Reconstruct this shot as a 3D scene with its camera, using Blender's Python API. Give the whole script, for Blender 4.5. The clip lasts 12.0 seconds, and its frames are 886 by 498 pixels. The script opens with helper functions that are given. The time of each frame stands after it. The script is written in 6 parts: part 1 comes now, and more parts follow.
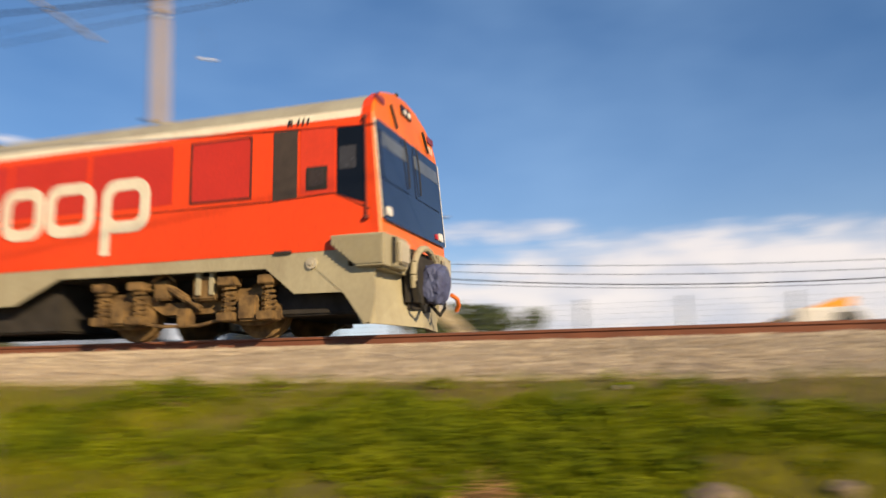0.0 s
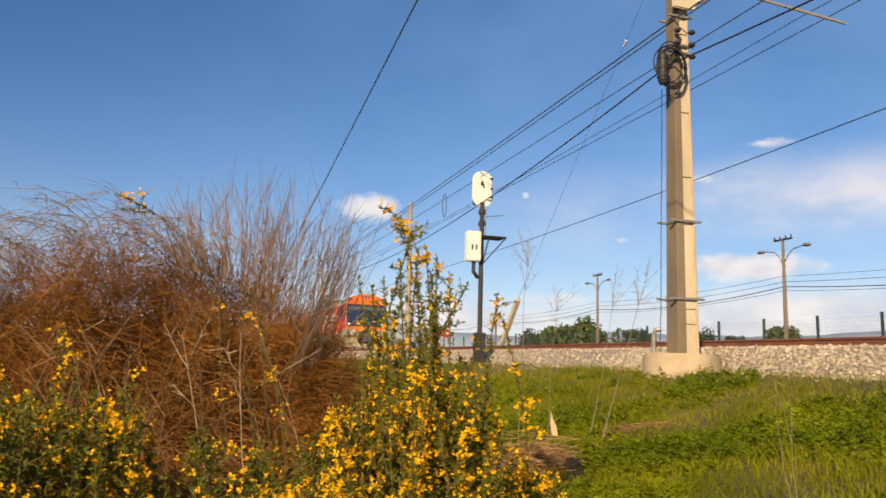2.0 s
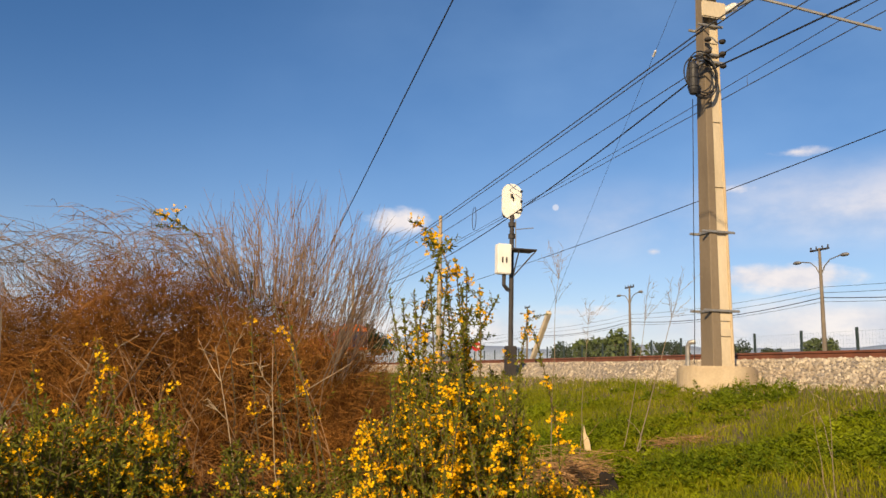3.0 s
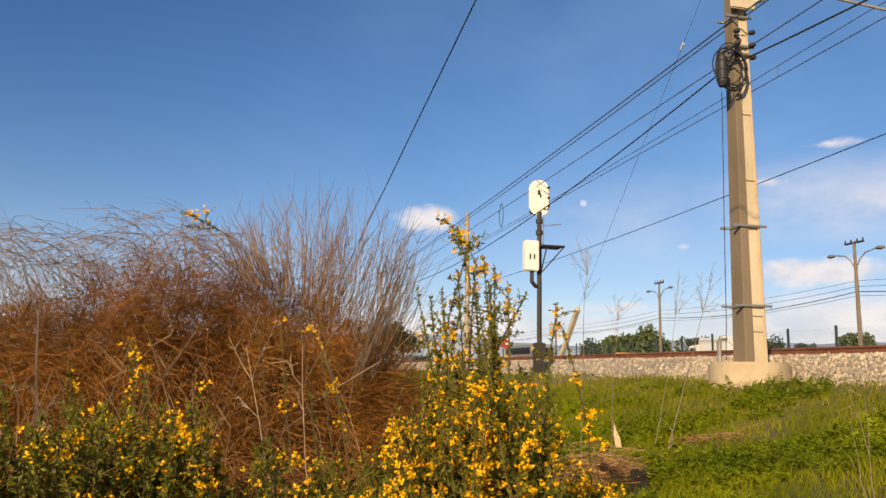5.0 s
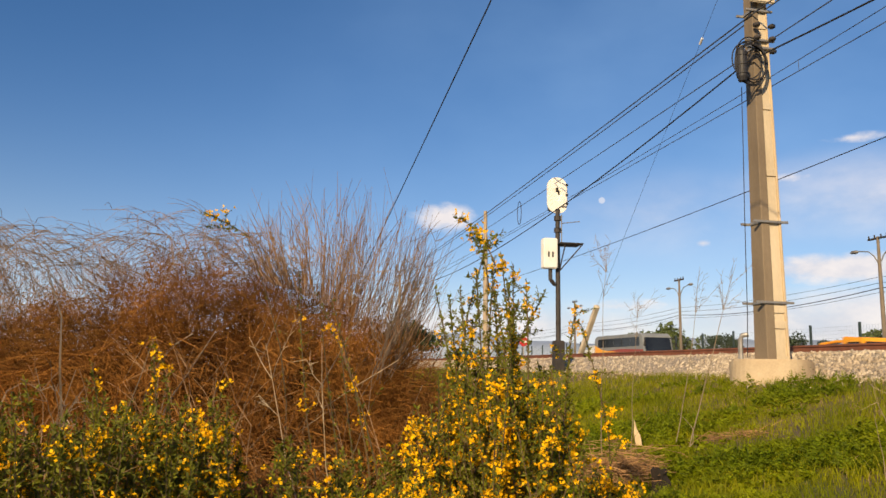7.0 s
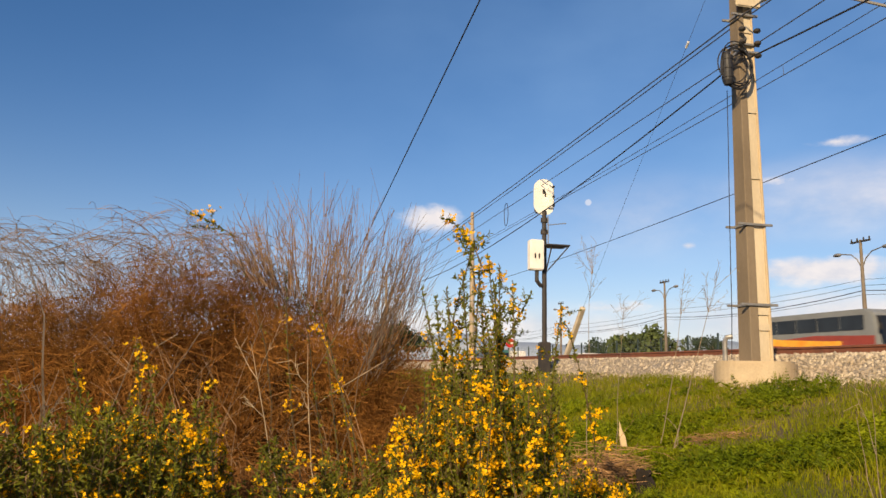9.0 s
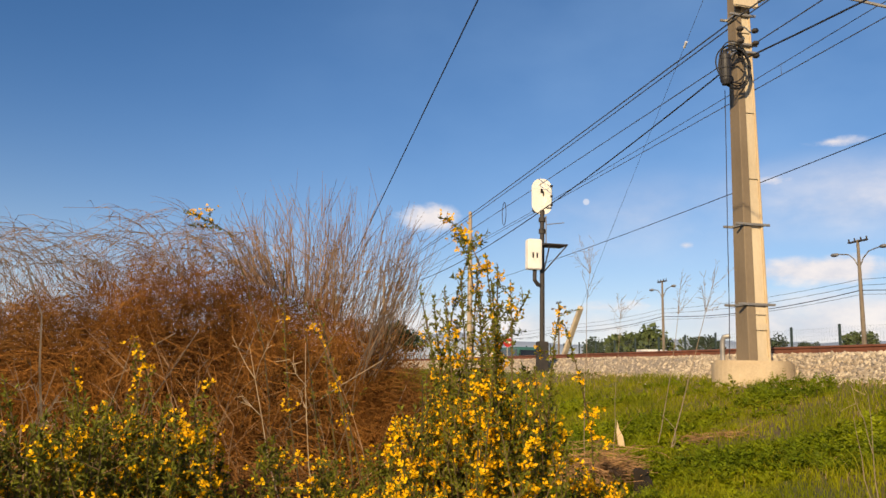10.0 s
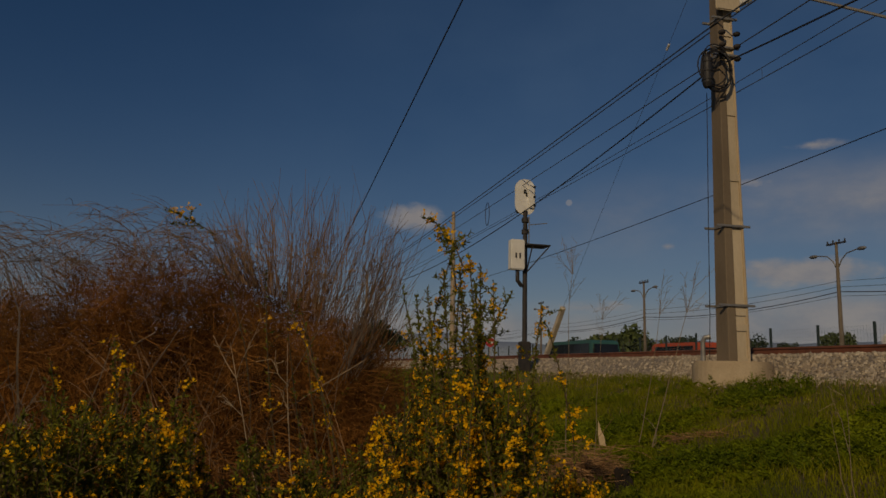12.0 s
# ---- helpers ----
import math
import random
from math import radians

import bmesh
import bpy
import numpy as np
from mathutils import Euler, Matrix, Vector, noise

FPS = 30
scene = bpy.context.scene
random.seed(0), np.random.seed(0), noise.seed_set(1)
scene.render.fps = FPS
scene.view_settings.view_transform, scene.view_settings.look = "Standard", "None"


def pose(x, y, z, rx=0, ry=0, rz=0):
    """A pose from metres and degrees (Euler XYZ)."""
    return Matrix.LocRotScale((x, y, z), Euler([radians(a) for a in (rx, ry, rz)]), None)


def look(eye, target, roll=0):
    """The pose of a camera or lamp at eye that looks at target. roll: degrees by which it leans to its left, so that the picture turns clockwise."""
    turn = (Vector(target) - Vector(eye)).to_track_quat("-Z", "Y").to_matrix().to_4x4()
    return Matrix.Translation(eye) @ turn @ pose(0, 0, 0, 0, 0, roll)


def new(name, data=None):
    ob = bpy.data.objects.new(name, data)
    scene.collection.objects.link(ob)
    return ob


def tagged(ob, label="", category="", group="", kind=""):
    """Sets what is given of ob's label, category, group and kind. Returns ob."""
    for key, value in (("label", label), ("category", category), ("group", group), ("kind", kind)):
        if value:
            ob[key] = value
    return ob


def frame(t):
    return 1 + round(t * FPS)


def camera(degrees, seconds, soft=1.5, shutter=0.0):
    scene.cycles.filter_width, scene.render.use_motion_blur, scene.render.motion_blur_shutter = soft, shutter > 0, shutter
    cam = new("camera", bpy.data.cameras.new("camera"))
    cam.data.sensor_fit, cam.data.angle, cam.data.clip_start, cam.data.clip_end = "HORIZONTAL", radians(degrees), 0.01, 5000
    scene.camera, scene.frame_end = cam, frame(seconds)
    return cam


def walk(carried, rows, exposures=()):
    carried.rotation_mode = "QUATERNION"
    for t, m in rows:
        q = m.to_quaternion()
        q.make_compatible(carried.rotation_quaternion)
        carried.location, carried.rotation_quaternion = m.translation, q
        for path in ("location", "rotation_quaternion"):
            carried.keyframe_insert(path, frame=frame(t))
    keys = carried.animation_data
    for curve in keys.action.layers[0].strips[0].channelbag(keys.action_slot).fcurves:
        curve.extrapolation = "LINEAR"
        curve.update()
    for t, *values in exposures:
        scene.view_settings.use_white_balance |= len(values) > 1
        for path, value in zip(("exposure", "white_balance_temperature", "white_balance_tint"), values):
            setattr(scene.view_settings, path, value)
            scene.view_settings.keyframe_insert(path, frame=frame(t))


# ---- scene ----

# The railway runs along +y at x = 11.7; the eye stands at the origin, 1.5 m up.
EYE = (0.0, 0.0, 1.5)
RAIL = 2.08      # height of the rail head
TRACK = 11.7     # x of the track's centre line


def aim(yaw, pitch, roll):
    return pose(*EYE, 90 + pitch, 0, yaw) @ pose(0, 0, 0, 0, 0, -roll)


cam = camera(60.6, 12.0, soft=1.5, shutter=0.5)
walk(cam, [(t, aim(a, p, r)) for t, a, p, r in (
    (0.0, -72.17, 9.24, 0.87), (0.1, -63.23, 9.17, 1.36), (0.2, -55.8, 9.35, 1.75), (0.3, -48.19, 9.42, 1.98),
    (0.4, -40.3, 9.32, 1.1), (0.5, -35.85, 9.11, -0.09), (0.6, -31.3, 8.8, -1.25), (0.7, -28.34, 8.45, -2.06), (1.0, -22.48, 8.07, -2.33),
    (1.5, -20.11, 8.01, -1.97), (2.0, -17.66, 8.3, -1.58), (2.5, -15.94, 8.86, -1.51), (3.0, -15.34, 9.24, -1.45),
    (5.0, -13.25, 9.0, -1.15), (5.5, -12.92, 8.91, -1.35), (6.0, -12.36, 8.91, -1.14), (6.5, -12.02, 8.9, -0.99),
    (7.0, -11.87, 8.85, -0.98), (9.0, -12.88, 8.95, -1.1), (9.5, -13.03, 8.95, -0.85), (10.0, -13.04, 8.9, -1.15),
    (10.5, -13.35, 8.93, -0.9), (11.0, -13.58, 8.95, -1.18), (11.5, -13.77, 8.91, -1.49), (12.0, -14.33, 8.92, -1.26))],
    exposures=[(t, e, 6750, 14) for t, e in ((0.0, 0.36), (11.1, 0.36), (11.3, 0.1), (11.5, -0.4), (11.75, -1.05), (12.0, -1.8))])

# ---- light ----
SUN_AZ, SUN_EL = radians(218.0), radians(24.0)   # where the sun stands, clockwise from +y


def make_world():
    world = bpy.data.worlds.new("sky")
    scene.world = world
    world.use_nodes = True
    nt = world.node_tree
    N, L = nt.nodes, nt.links
    N.clear()

    def m(op, a, b=None, c=None, clamp=False):
        n = N.new("ShaderNodeMath")
        n.operation, n.use_clamp = op, clamp
        for i, v in enumerate((a, b, c)):
            if v is None:
                continue
            if isinstance(v, (int, float)):
                n.inputs[i].default_value = v
            else:
                L.new(v, n.inputs[i])
        return n.outputs[0]

    sky = N.new("ShaderNodeTexSky")
    sky.sky_type, sky.sun_disc = "NISHITA", False
    sky.sun_elevation, sky.sun_rotation = SUN_EL, SUN_AZ
    sky.air_density, sky.dust_density, sky.ozone_density = 1.0, 0.1, 6.0
    tc = N.new("ShaderNodeTexCoord")
    sep = N.new("ShaderNodeSeparateXYZ")
    L.new(tc.outputs["Generated"], sep.inputs[0])
    az = m("MULTIPLY", m("ARCTAN2", sep.outputs[0], sep.outputs[1]), 180 / math.pi)
    el = m("MULTIPLY", m("ARCSINE", sep.outputs[2]), 180 / math.pi)
    comb = N.new("ShaderNodeCombineXYZ")
    L.new(m("MULTIPLY", az, 0.55), comb.inputs[0])
    L.new(m("MULTIPLY", el, 1.0), comb.inputs[1])

    def fbm(scale, detail, rough, offset):
        n = N.new("ShaderNodeTexNoise")
        n.inputs["Scale"].default_value, n.inputs["Detail"].default_value = scale, detail
        n.inputs["Roughness"].default_value = rough
        mp = N.new("ShaderNodeMapping")
        mp.inputs["Location"].default_value = offset
        L.new(comb.outputs[0], mp.inputs[0])
        L.new(mp.outputs[0], n.inputs["Vector"])
        return n.outputs[0]

    puff = fbm(0.55, 9.0, 0.62, (3, 1, 0))
    wide = fbm(0.16, 4.0, 0.5, (9, 5, 2))
    streak = fbm(0.3, 5.0, 0.55, (2, 7, 4))

    def bank(rows):
        """Soft ellipses on the sky: bearing, height, half width, half height, weight."""
        top = None
        for a, e, w, h, k in rows:
            da = m("WRAP", m("SUBTRACT", az, a), 180, -180)
            q = m("SQRT", m("ADD", m("POWER", m("DIVIDE", da, w), 2), m("POWER", m("DIVIDE", m("SUBTRACT", el, e), h), 2)))
            q = m("MULTIPLY", m("SUBTRACT", 1.0, q, clamp=True), k)
            top = q if top is None else m("MAXIMUM", top, q)
        return top

    def stretch(v, lo, hi, most):
        r = N.new("ShaderNodeMapRange")
        r.interpolation_type = "SMOOTHSTEP"
        L.new(v, r.inputs[0])
        r.inputs[1].default_value, r.inputs[2].default_value, r.inputs[4].default_value = lo, hi, most
        return r.outputs[0]

    # heaped clouds
    dens = bank(((11.8, 11.2, 3.6, 1.6, 0.95), (92, 3.6, 31, 8.0, 1.75), (77, 10.4, 10, 1.5, 0.7), (39.5, 7.0, 6.5, 1.5, 1.15),
                 (41, 15.6, 3.0, 0.6, 0.6), (36.5, 13.4, 3, 0.7, 0.6), (64, 11.3, 8, 2.4, 1.0), (26, 4.6, 4, 0.9, 0.7), (31, 9.1, 1.2, 0.6, 0.7),
                 (150, 8, 30, 5, 0.9), (215, 9, 28, 4, 0.7), (290, 7, 30, 4, 0.8)))
    d = m("ADD", dens, m("MULTIPLY", m("SUBTRACT", puff, 0.52), 1.35))
    d = m("ADD", d, m("MULTIPLY", m("SUBTRACT", wide, 0.5), 0.35))
    d = m("MULTIPLY", d, m("MULTIPLY", dens, 4.0, clamp=True))
    heap = stretch(d, 0.06, 0.75, 0.84)
    # thin layers
    dens = bank(((46, 11.8, 22, 4.2, 0.8), (28, 11.0, 15, 5.0, 0.4), (46, 3.4, 26, 3.0, 1.5), (15, 3.0, 30, 2.6, 0.9)))
    d = m("MULTIPLY", dens, m("ADD", 0.25, m("MULTIPLY", streak, 1.5)))
    thin = stretch(d, 0.0, 1.1, 0.78)
    cover = m("MAXIMUM", heap, thin)
    shade = stretch(m("ADD", m("MULTIPLY", streak, 0.6), m("ADD", m("MULTIPLY", puff, 0.5), m("MULTIPLY", el, 0.012))), 0.45, 0.78, 1.0)
    tone = N.new("ShaderNodeMix")
    tone.data_type = "RGBA"
    L.new(shade, tone.inputs[0])
    tone.inputs[6].default_value = (6.1, 6.3, 7.0, 1)
    tone.inputs[7].default_value = (9.5, 8.8, 8.2, 1)
    # thin pale haze low over the horizon
    hz = m("MULTIPLY", m("POWER", 2.718, m("MULTIPLY", m("ABSOLUTE", el), -0.2)), 0.85)
    # thin high veil over one half of the sky
    veil = N.new("ShaderNodeMapRange")
    veil.interpolation_type = "SMOOTHSTEP"
    L.new(m("ABSOLUTE", m("SUBTRACT", az, 62.0)), veil.inputs[0])
    veil.inputs[1].default_value, veil.inputs[2].default_value = 85.0, 15.0
    deep = N.new("ShaderNodeHueSaturation")
    deep.inputs["Saturation"].default_value = 1.12
    L.new(sky.outputs[0], deep.inputs["Color"])
    haze = N.new("ShaderNodeMix")
    haze.data_type = "RGBA"
    L.new(hz, haze.inputs[0])
    high = N.new("ShaderNodeMix")
    high.data_type = "RGBA"
    L.new(m("MULTIPLY", veil.outputs[0], m("MULTIPLY", wide, 0.3)), high.inputs[0])
    L.new(deep.outputs[0], high.inputs[6])
    high.inputs[7].default_value = (4.6, 7.3, 10.6, 1)
    L.new(high.outputs[2], haze.inputs[6])
    haze.inputs[7].default_value = (8.3, 8.4, 8.6, 1)
    # the day moon, half a degree across
    mq = m("SQRT", m("ADD", m("POWER", m("MULTIPLY", m("SUBTRACT", az, 23.9), 0.976), 2), m("POWER", m("SUBTRACT", el, 12.45), 2)))
    moon = N.new("ShaderNodeMix")
    moon.data_type = "RGBA"
    L.new(m("MULTIPLY", m("MULTIPLY", m("SUBTRACT", 0.27, mq), 12.0, clamp=True), 0.55), moon.inputs[0])
    L.new(haze.outputs[2], moon.inputs[6])
    moon.inputs[7].default_value = (8.5, 8.6, 8.8, 1)
    mix = N.new("ShaderNodeMix")
    mix.data_type = "RGBA"
    L.new(cover, mix.inputs[0])
    L.new(moon.outputs[2], mix.inputs[6])
    L.new(tone.outputs[2], mix.inputs[7])
    bg = N.new("ShaderNodeBackground")
    bg.inputs[1].default_value = 0.083
    L.new(mix.outputs[2], bg.inputs[0])
    out = N.new("ShaderNodeOutputWorld")
    L.new(bg.outputs[0], out.inputs[0])


make_world()
sun = new("sun", bpy.data.lights.new("sun", "SUN"))
sun.data.energy, sun.data.angle, sun.data.color = 5.0, radians(0.6), (1.0, 0.78, 0.46)
sun.matrix_world = look((-50 * math.sin(-SUN_AZ), 50 * math.cos(SUN_AZ), 50 * math.tan(SUN_EL)), (0, 0, 0))

# ---- materials ----


def material(name, c1, c2=None, rough=0.7, metal=0.0, scale=8.0, fine=60.0, bump=0.0, c3=None, patch=0.5, stretch=(1, 1, 1), object_random=0.0,
             island=0.0, gloss=0.5, through_light=0.0):
    """Two tones mixed by a coarse noise, a third by large patches, with fine grain in tone, roughness and relief."""
    mt = bpy.data.materials.new(name)
    mt.use_nodes = True
    nt = mt.node_tree
    N, L = nt.nodes, nt.links
    b = N["Principled BSDF"]
    c2 = c2 or tuple(v * 0.8 for v in c1)
    tc = N.new("ShaderNodeTexCoord")
    mp = N.new("ShaderNodeMapping")
    mp.inputs["Scale"].default_value = stretch
    L.new(tc.outputs["Object"], mp.inputs[0])

    def nz(s, detail=4.0):
        n = N.new("ShaderNodeTexNoise")
        n.inputs["Scale"].default_value, n.inputs["Detail"].default_value = s, detail
        L.new(mp.outputs[0], n.inputs["Vector"])
        return n.outputs[0]

    def ramp(v, lo, hi):
        r = N.new("ShaderNodeMapRange")
        L.new(v, r.inputs[0])
        r.inputs[1].default_value, r.inputs[2].default_value = lo, hi
        return r.outputs[0]

    def blend(f, a, c):
        x = N.new("ShaderNodeMix")
        x.data_type = "RGBA"
        for i, v in ((0, f), (6, a), (7, c)):
            if isinstance(v, tuple):
                x.inputs[i].default_value = (*v, 1)
            elif isinstance(v, (int, float)):
                x.inputs[i].default_value = v
            else:
                L.new(v, x.inputs[i])
        return x.outputs[2]

    coarse, grain = nz(scale), nz(fine, 3.0)
    col = blend(ramp(coarse, 0.35, 0.65), c1, c2)
    if c3:
        col = blend(ramp(nz(scale * 0.3, 5.0), patch, patch + 0.15), col, c3)
    hsv = N.new("ShaderNodeHueSaturation")
    L.new(col, hsv.inputs["Color"])
    value = ramp(grain, 0.0, 1.0)
    v = N.new("ShaderNodeMath")
    v.operation = "MULTIPLY_ADD"
    L.new(value, v.inputs[0])
    v.inputs[1].default_value, v.inputs[2].default_value = 0.3, 0.85
    last = v.outputs[0]
    if object_random or island:
        src = N.new("ShaderNodeObjectInfo").outputs["Random"] if object_random else N.new("ShaderNodeNewGeometry").outputs["Random Per Island"]
        w = N.new("ShaderNodeMath")
        w.operation = "MULTIPLY_ADD"
        L.new(src, w.inputs[0])
        k = object_random or island
        w.inputs[1].default_value, w.inputs[2].default_value = 2 * k, 1 - k
        x = N.new("ShaderNodeMath")
        x.operation = "MULTIPLY"
        L.new(w.outputs[0], x.inputs[0])
        L.new(last, x.inputs[1])
        last = x.outputs[0]
    L.new(last, hsv.inputs["Value"])
    L.new(hsv.outputs[0], b.inputs["Base Color"])
    r = N.new("ShaderNodeMath")
    r.operation, r.use_clamp = "MULTIPLY_ADD", True
    L.new(coarse, r.inputs[0])
    r.inputs[1].default_value, r.inputs[2].default_value = 0.25, rough - 0.12
    L.new(r.outputs[0], b.inputs["Roughness"])
    b.inputs["Metallic"].default_value = metal
    b.inputs["Specular IOR Level"].default_value = gloss
    if through_light:
        tr = N.new("ShaderNodeBsdfTranslucent")
        L.new(hsv.outputs[0], tr.inputs[0])
        mx = N.new("ShaderNodeMixShader")
        mx.inputs[0].default_value = through_light
        L.new(b.outputs[0], mx.inputs[1])
        L.new(tr.outputs[0], mx.inputs[2])
        L.new(mx.outputs[0], N["Material Output"].inputs[0])
    if bump:
        bp = N.new("ShaderNodeBump")
        bp.inputs["Strength"].default_value, bp.inputs["Distance"].default_value = 1.0, bump
        L.new(grain, bp.inputs["Height"])
        L.new(bp.outputs[0], b.inputs["Normal"])
    return mt


M = {}
M["soil"] = material("soil", (0.15, 0.1, 0.05), (0.09, 0.07, 0.03), 0.95, scale=1.5, fine=30, bump=0.02, c3=(0.06, 0.085, 0.008), patch=0.48)
M["far_soil"] = material("far_soil", (0.12, 0.13, 0.06), (0.2, 0.17, 0.1), 0.95, scale=0.2, fine=8)
M["grass"] = material("grass", (0.255, 0.255, 0.003), (0.135, 0.165, 0.003), 0.65, scale=1.0, fine=20, c3=(0.26, 0.25, 0.008), patch=0.57, island=0.35, gloss=0.25, through_light=0.35)
M["weed"] = material("weed", (0.23, 0.265, 0.003), (0.115, 0.16, 0.003), 0.65, scale=1.1, fine=30, island=0.35, gloss=0.25, through_light=0.35)
M["dry_grass"] = material("dry_grass", (0.42, 0.31, 0.14), (0.3, 0.21, 0.1), 0.85, scale=4, fine=40, island=0.3, through_light=0.2)
M["stone"] = material("stone", (0.5, 0.43, 0.33), (0.36, 0.3, 0.23), 0.9, scale=3, fine=40, bump=0.01, c3=(0.4, 0.32, 0.23), patch=0.6, island=0.35)
M["ballast_bed"] = material("ballast_bed", (0.45, 0.39, 0.31), (0.2, 0.16, 0.12), 0.95, scale=18, fine=60, bump=0.03)
M["rail_steel"] = material("rail_steel", (0.2, 0.07, 0.035), (0.13, 0.048, 0.028), 0.8, 0.0, scale=3, fine=50, bump=0.003)
M["rail_head"] = material("rail_head", (0.45, 0.42, 0.4), (0.35, 0.3, 0.27), 0.3, 0.9, scale=6, fine=40)
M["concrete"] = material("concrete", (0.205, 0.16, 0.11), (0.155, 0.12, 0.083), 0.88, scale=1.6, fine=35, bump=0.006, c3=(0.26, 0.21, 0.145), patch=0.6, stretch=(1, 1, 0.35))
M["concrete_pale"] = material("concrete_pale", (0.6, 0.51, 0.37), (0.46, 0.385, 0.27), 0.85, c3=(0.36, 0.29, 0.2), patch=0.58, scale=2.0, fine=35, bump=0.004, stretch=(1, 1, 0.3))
M["pole_wood"] = material("pole_wood", (0.42, 0.34, 0.25), (0.33, 0.26, 0.18), 0.85, scale=2.0, fine=40, bump=0.004, stretch=(3, 3, 0.25))
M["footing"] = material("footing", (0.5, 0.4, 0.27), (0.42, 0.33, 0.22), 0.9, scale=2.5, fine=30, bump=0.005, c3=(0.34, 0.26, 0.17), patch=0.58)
M["lamp_post"] = material("lamp_post", (0.2, 0.165, 0.125), (0.15, 0.12, 0.09), 0.85, scale=2, fine=20)
M["galv"] = material("galv", (0.36, 0.35, 0.33), (0.26, 0.25, 0.24), 0.55, 0.6, scale=5, fine=40)
M["dark_iron"] = material("dark_iron", (0.03, 0.028, 0.028), (0.05, 0.042, 0.038), 0.7, 0.2, scale=5, fine=30)
M["cable"] = material("cable", (0.018, 0.018, 0.022), None, 0.6)
M["copper_wire"] = material("copper_wire", (0.06, 0.065, 0.08), None, 0.6)
M["porcelain"] = material("porcelain", (0.75, 0.74, 0.7), None, 0.3)
M["white_paint"] = material("white_paint", (0.8, 0.79, 0.75), (0.72, 0.71, 0.66), 0.5, scale=3, fine=30)
M["train_red"] = material("train_red", (0.82, 0.07, 0.012), (0.77, 0.062, 0.011), 0.45, scale=0.9, fine=14, bump=0.0006, c3=(0.7, 0.06, 0.016), patch=0.62, stretch=(1, 1, 0.5), gloss=0.3)
M["train_window_film"] = material("train_window_film", (0.56, 0.032, 0.012), (0.52, 0.028, 0.012), 0.4, scale=2, fine=20)
M["train_orange"] = material("train_orange", (0.8, 0.17, 0.012), (0.75, 0.15, 0.01), 0.4, scale=1.2, fine=18, bump=0.0005)
M["train_grey"] = material("train_grey", (0.39, 0.36, 0.25), (0.32, 0.29, 0.2), 0.75, scale=1.4, fine=20, bump=0.001, c3=(0.2, 0.16, 0.11), patch=0.58, stretch=(1, 1, 0.6))
M["train_roof"] = material("train_roof", (0.37, 0.36, 0.29), (0.3, 0.285, 0.23), 0.8, scale=1.2, fine=18, c3=(0.22, 0.18, 0.14), patch=0.6)
M["train_white"] = material("train_white", (0.78, 0.74, 0.62), (0.7, 0.64, 0.52), 0.6, scale=2.0, fine=20, c3=(0.4, 0.33, 0.24), patch=0.68)
M["bogie"] = material("bogie", (0.25, 0.155, 0.06), (0.09, 0.055, 0.025), 0.9, 0.1, scale=5, fine=30, bump=0.006)
M["underframe"] = material("underframe", (0.035, 0.03, 0.026), (0.02, 0.018, 0.016), 0.9, scale=4, fine=30)
M["glass_dark"] = material("glass_dark", (0.006, 0.008, 0.013), (0.005, 0.007, 0.011), 0.16, scale=1, fine=5, gloss=0.28)
M["glass_bus"] = material("glass_bus", (0.02, 0.026, 0.036), (0.012, 0.015, 0.022), 0.14, scale=0.8, fine=5, gloss=0.3)
# dark glass; the blue reflection of the sky is put into its base colour
M["glass_cab"] = material("glass_cab", (0.02, 0.035, 0.085), (0.016, 0.028, 0.07), 0.14, scale=1, fine=5, gloss=0.6)
M["rubber"] = material("rubber", (0.02, 0.02, 0.02), None, 0.85)
M["blue_cover"] = material("blue_cover", (0.075, 0.095, 0.2), (0.05, 0.06, 0.14), 0.75, scale=5, fine=40, bump=0.004)
M["lamp_lens"] = material("lamp_lens", (0.85, 0.82, 0.75), None, 0.25)
M["bark"] = material("bark", (0.13, 0.085, 0.05), (0.2, 0.14, 0.085), 0.9, scale=6, fine=40)
M["asphalt"] = material("asphalt", (0.055, 0.055, 0.058), (0.045, 0.045, 0.047), 0.9, scale=1, fine=60)


# ---- mesh helpers ----


def mesh_object(name, bm, mt, parent=None, label=""):
    me = bpy.data.meshes.new(name)
    bm.to_mesh(me)
    bm.free()
    me.materials.append(M[mt] if isinstance(mt, str) else mt)
    ob = new(name, me)
    if parent:
        ob.parent = parent
    return tagged(ob, label)


def part(name, bm, mt, parent, label=""):
    return mesh_object(name, bm, mt, parent, label)


def raw_object(name, verts, faces, mt, parent=None, smooth=False):
    me = bpy.data.meshes.new(name)
    me.from_pydata([tuple(v) for v in verts], [], [tuple(f) for f in faces])
    me.materials.append(M[mt])
    if smooth:
        me.shade_smooth()
    ob = new(name, me)
    if parent:
        ob.parent = parent
    return ob


def thing(name, m, label, category, group="", kind=""):
    ob = new(name)
    ob.matrix_basis = m
    return tagged(ob, label, category, group, kind)


def box(bm, x0, x1, y0, y1, z0, z1, bevel=0.0):
    r = bmesh.ops.create_cube(bm, size=1.0)
    bmesh.ops.scale(bm, vec=(x1 - x0, y1 - y0, z1 - z0), verts=r["verts"])
    bmesh.ops.translate(bm, vec=((x0 + x1) / 2, (y0 + y1) / 2, (z0 + z1) / 2), verts=r["verts"])
    if bevel:
        edges = list({e for v in r["verts"] for e in v.link_edges})
        bmesh.ops.bevel(bm, geom=edges, offset=bevel, segments=2, affect="EDGES")
    return bm


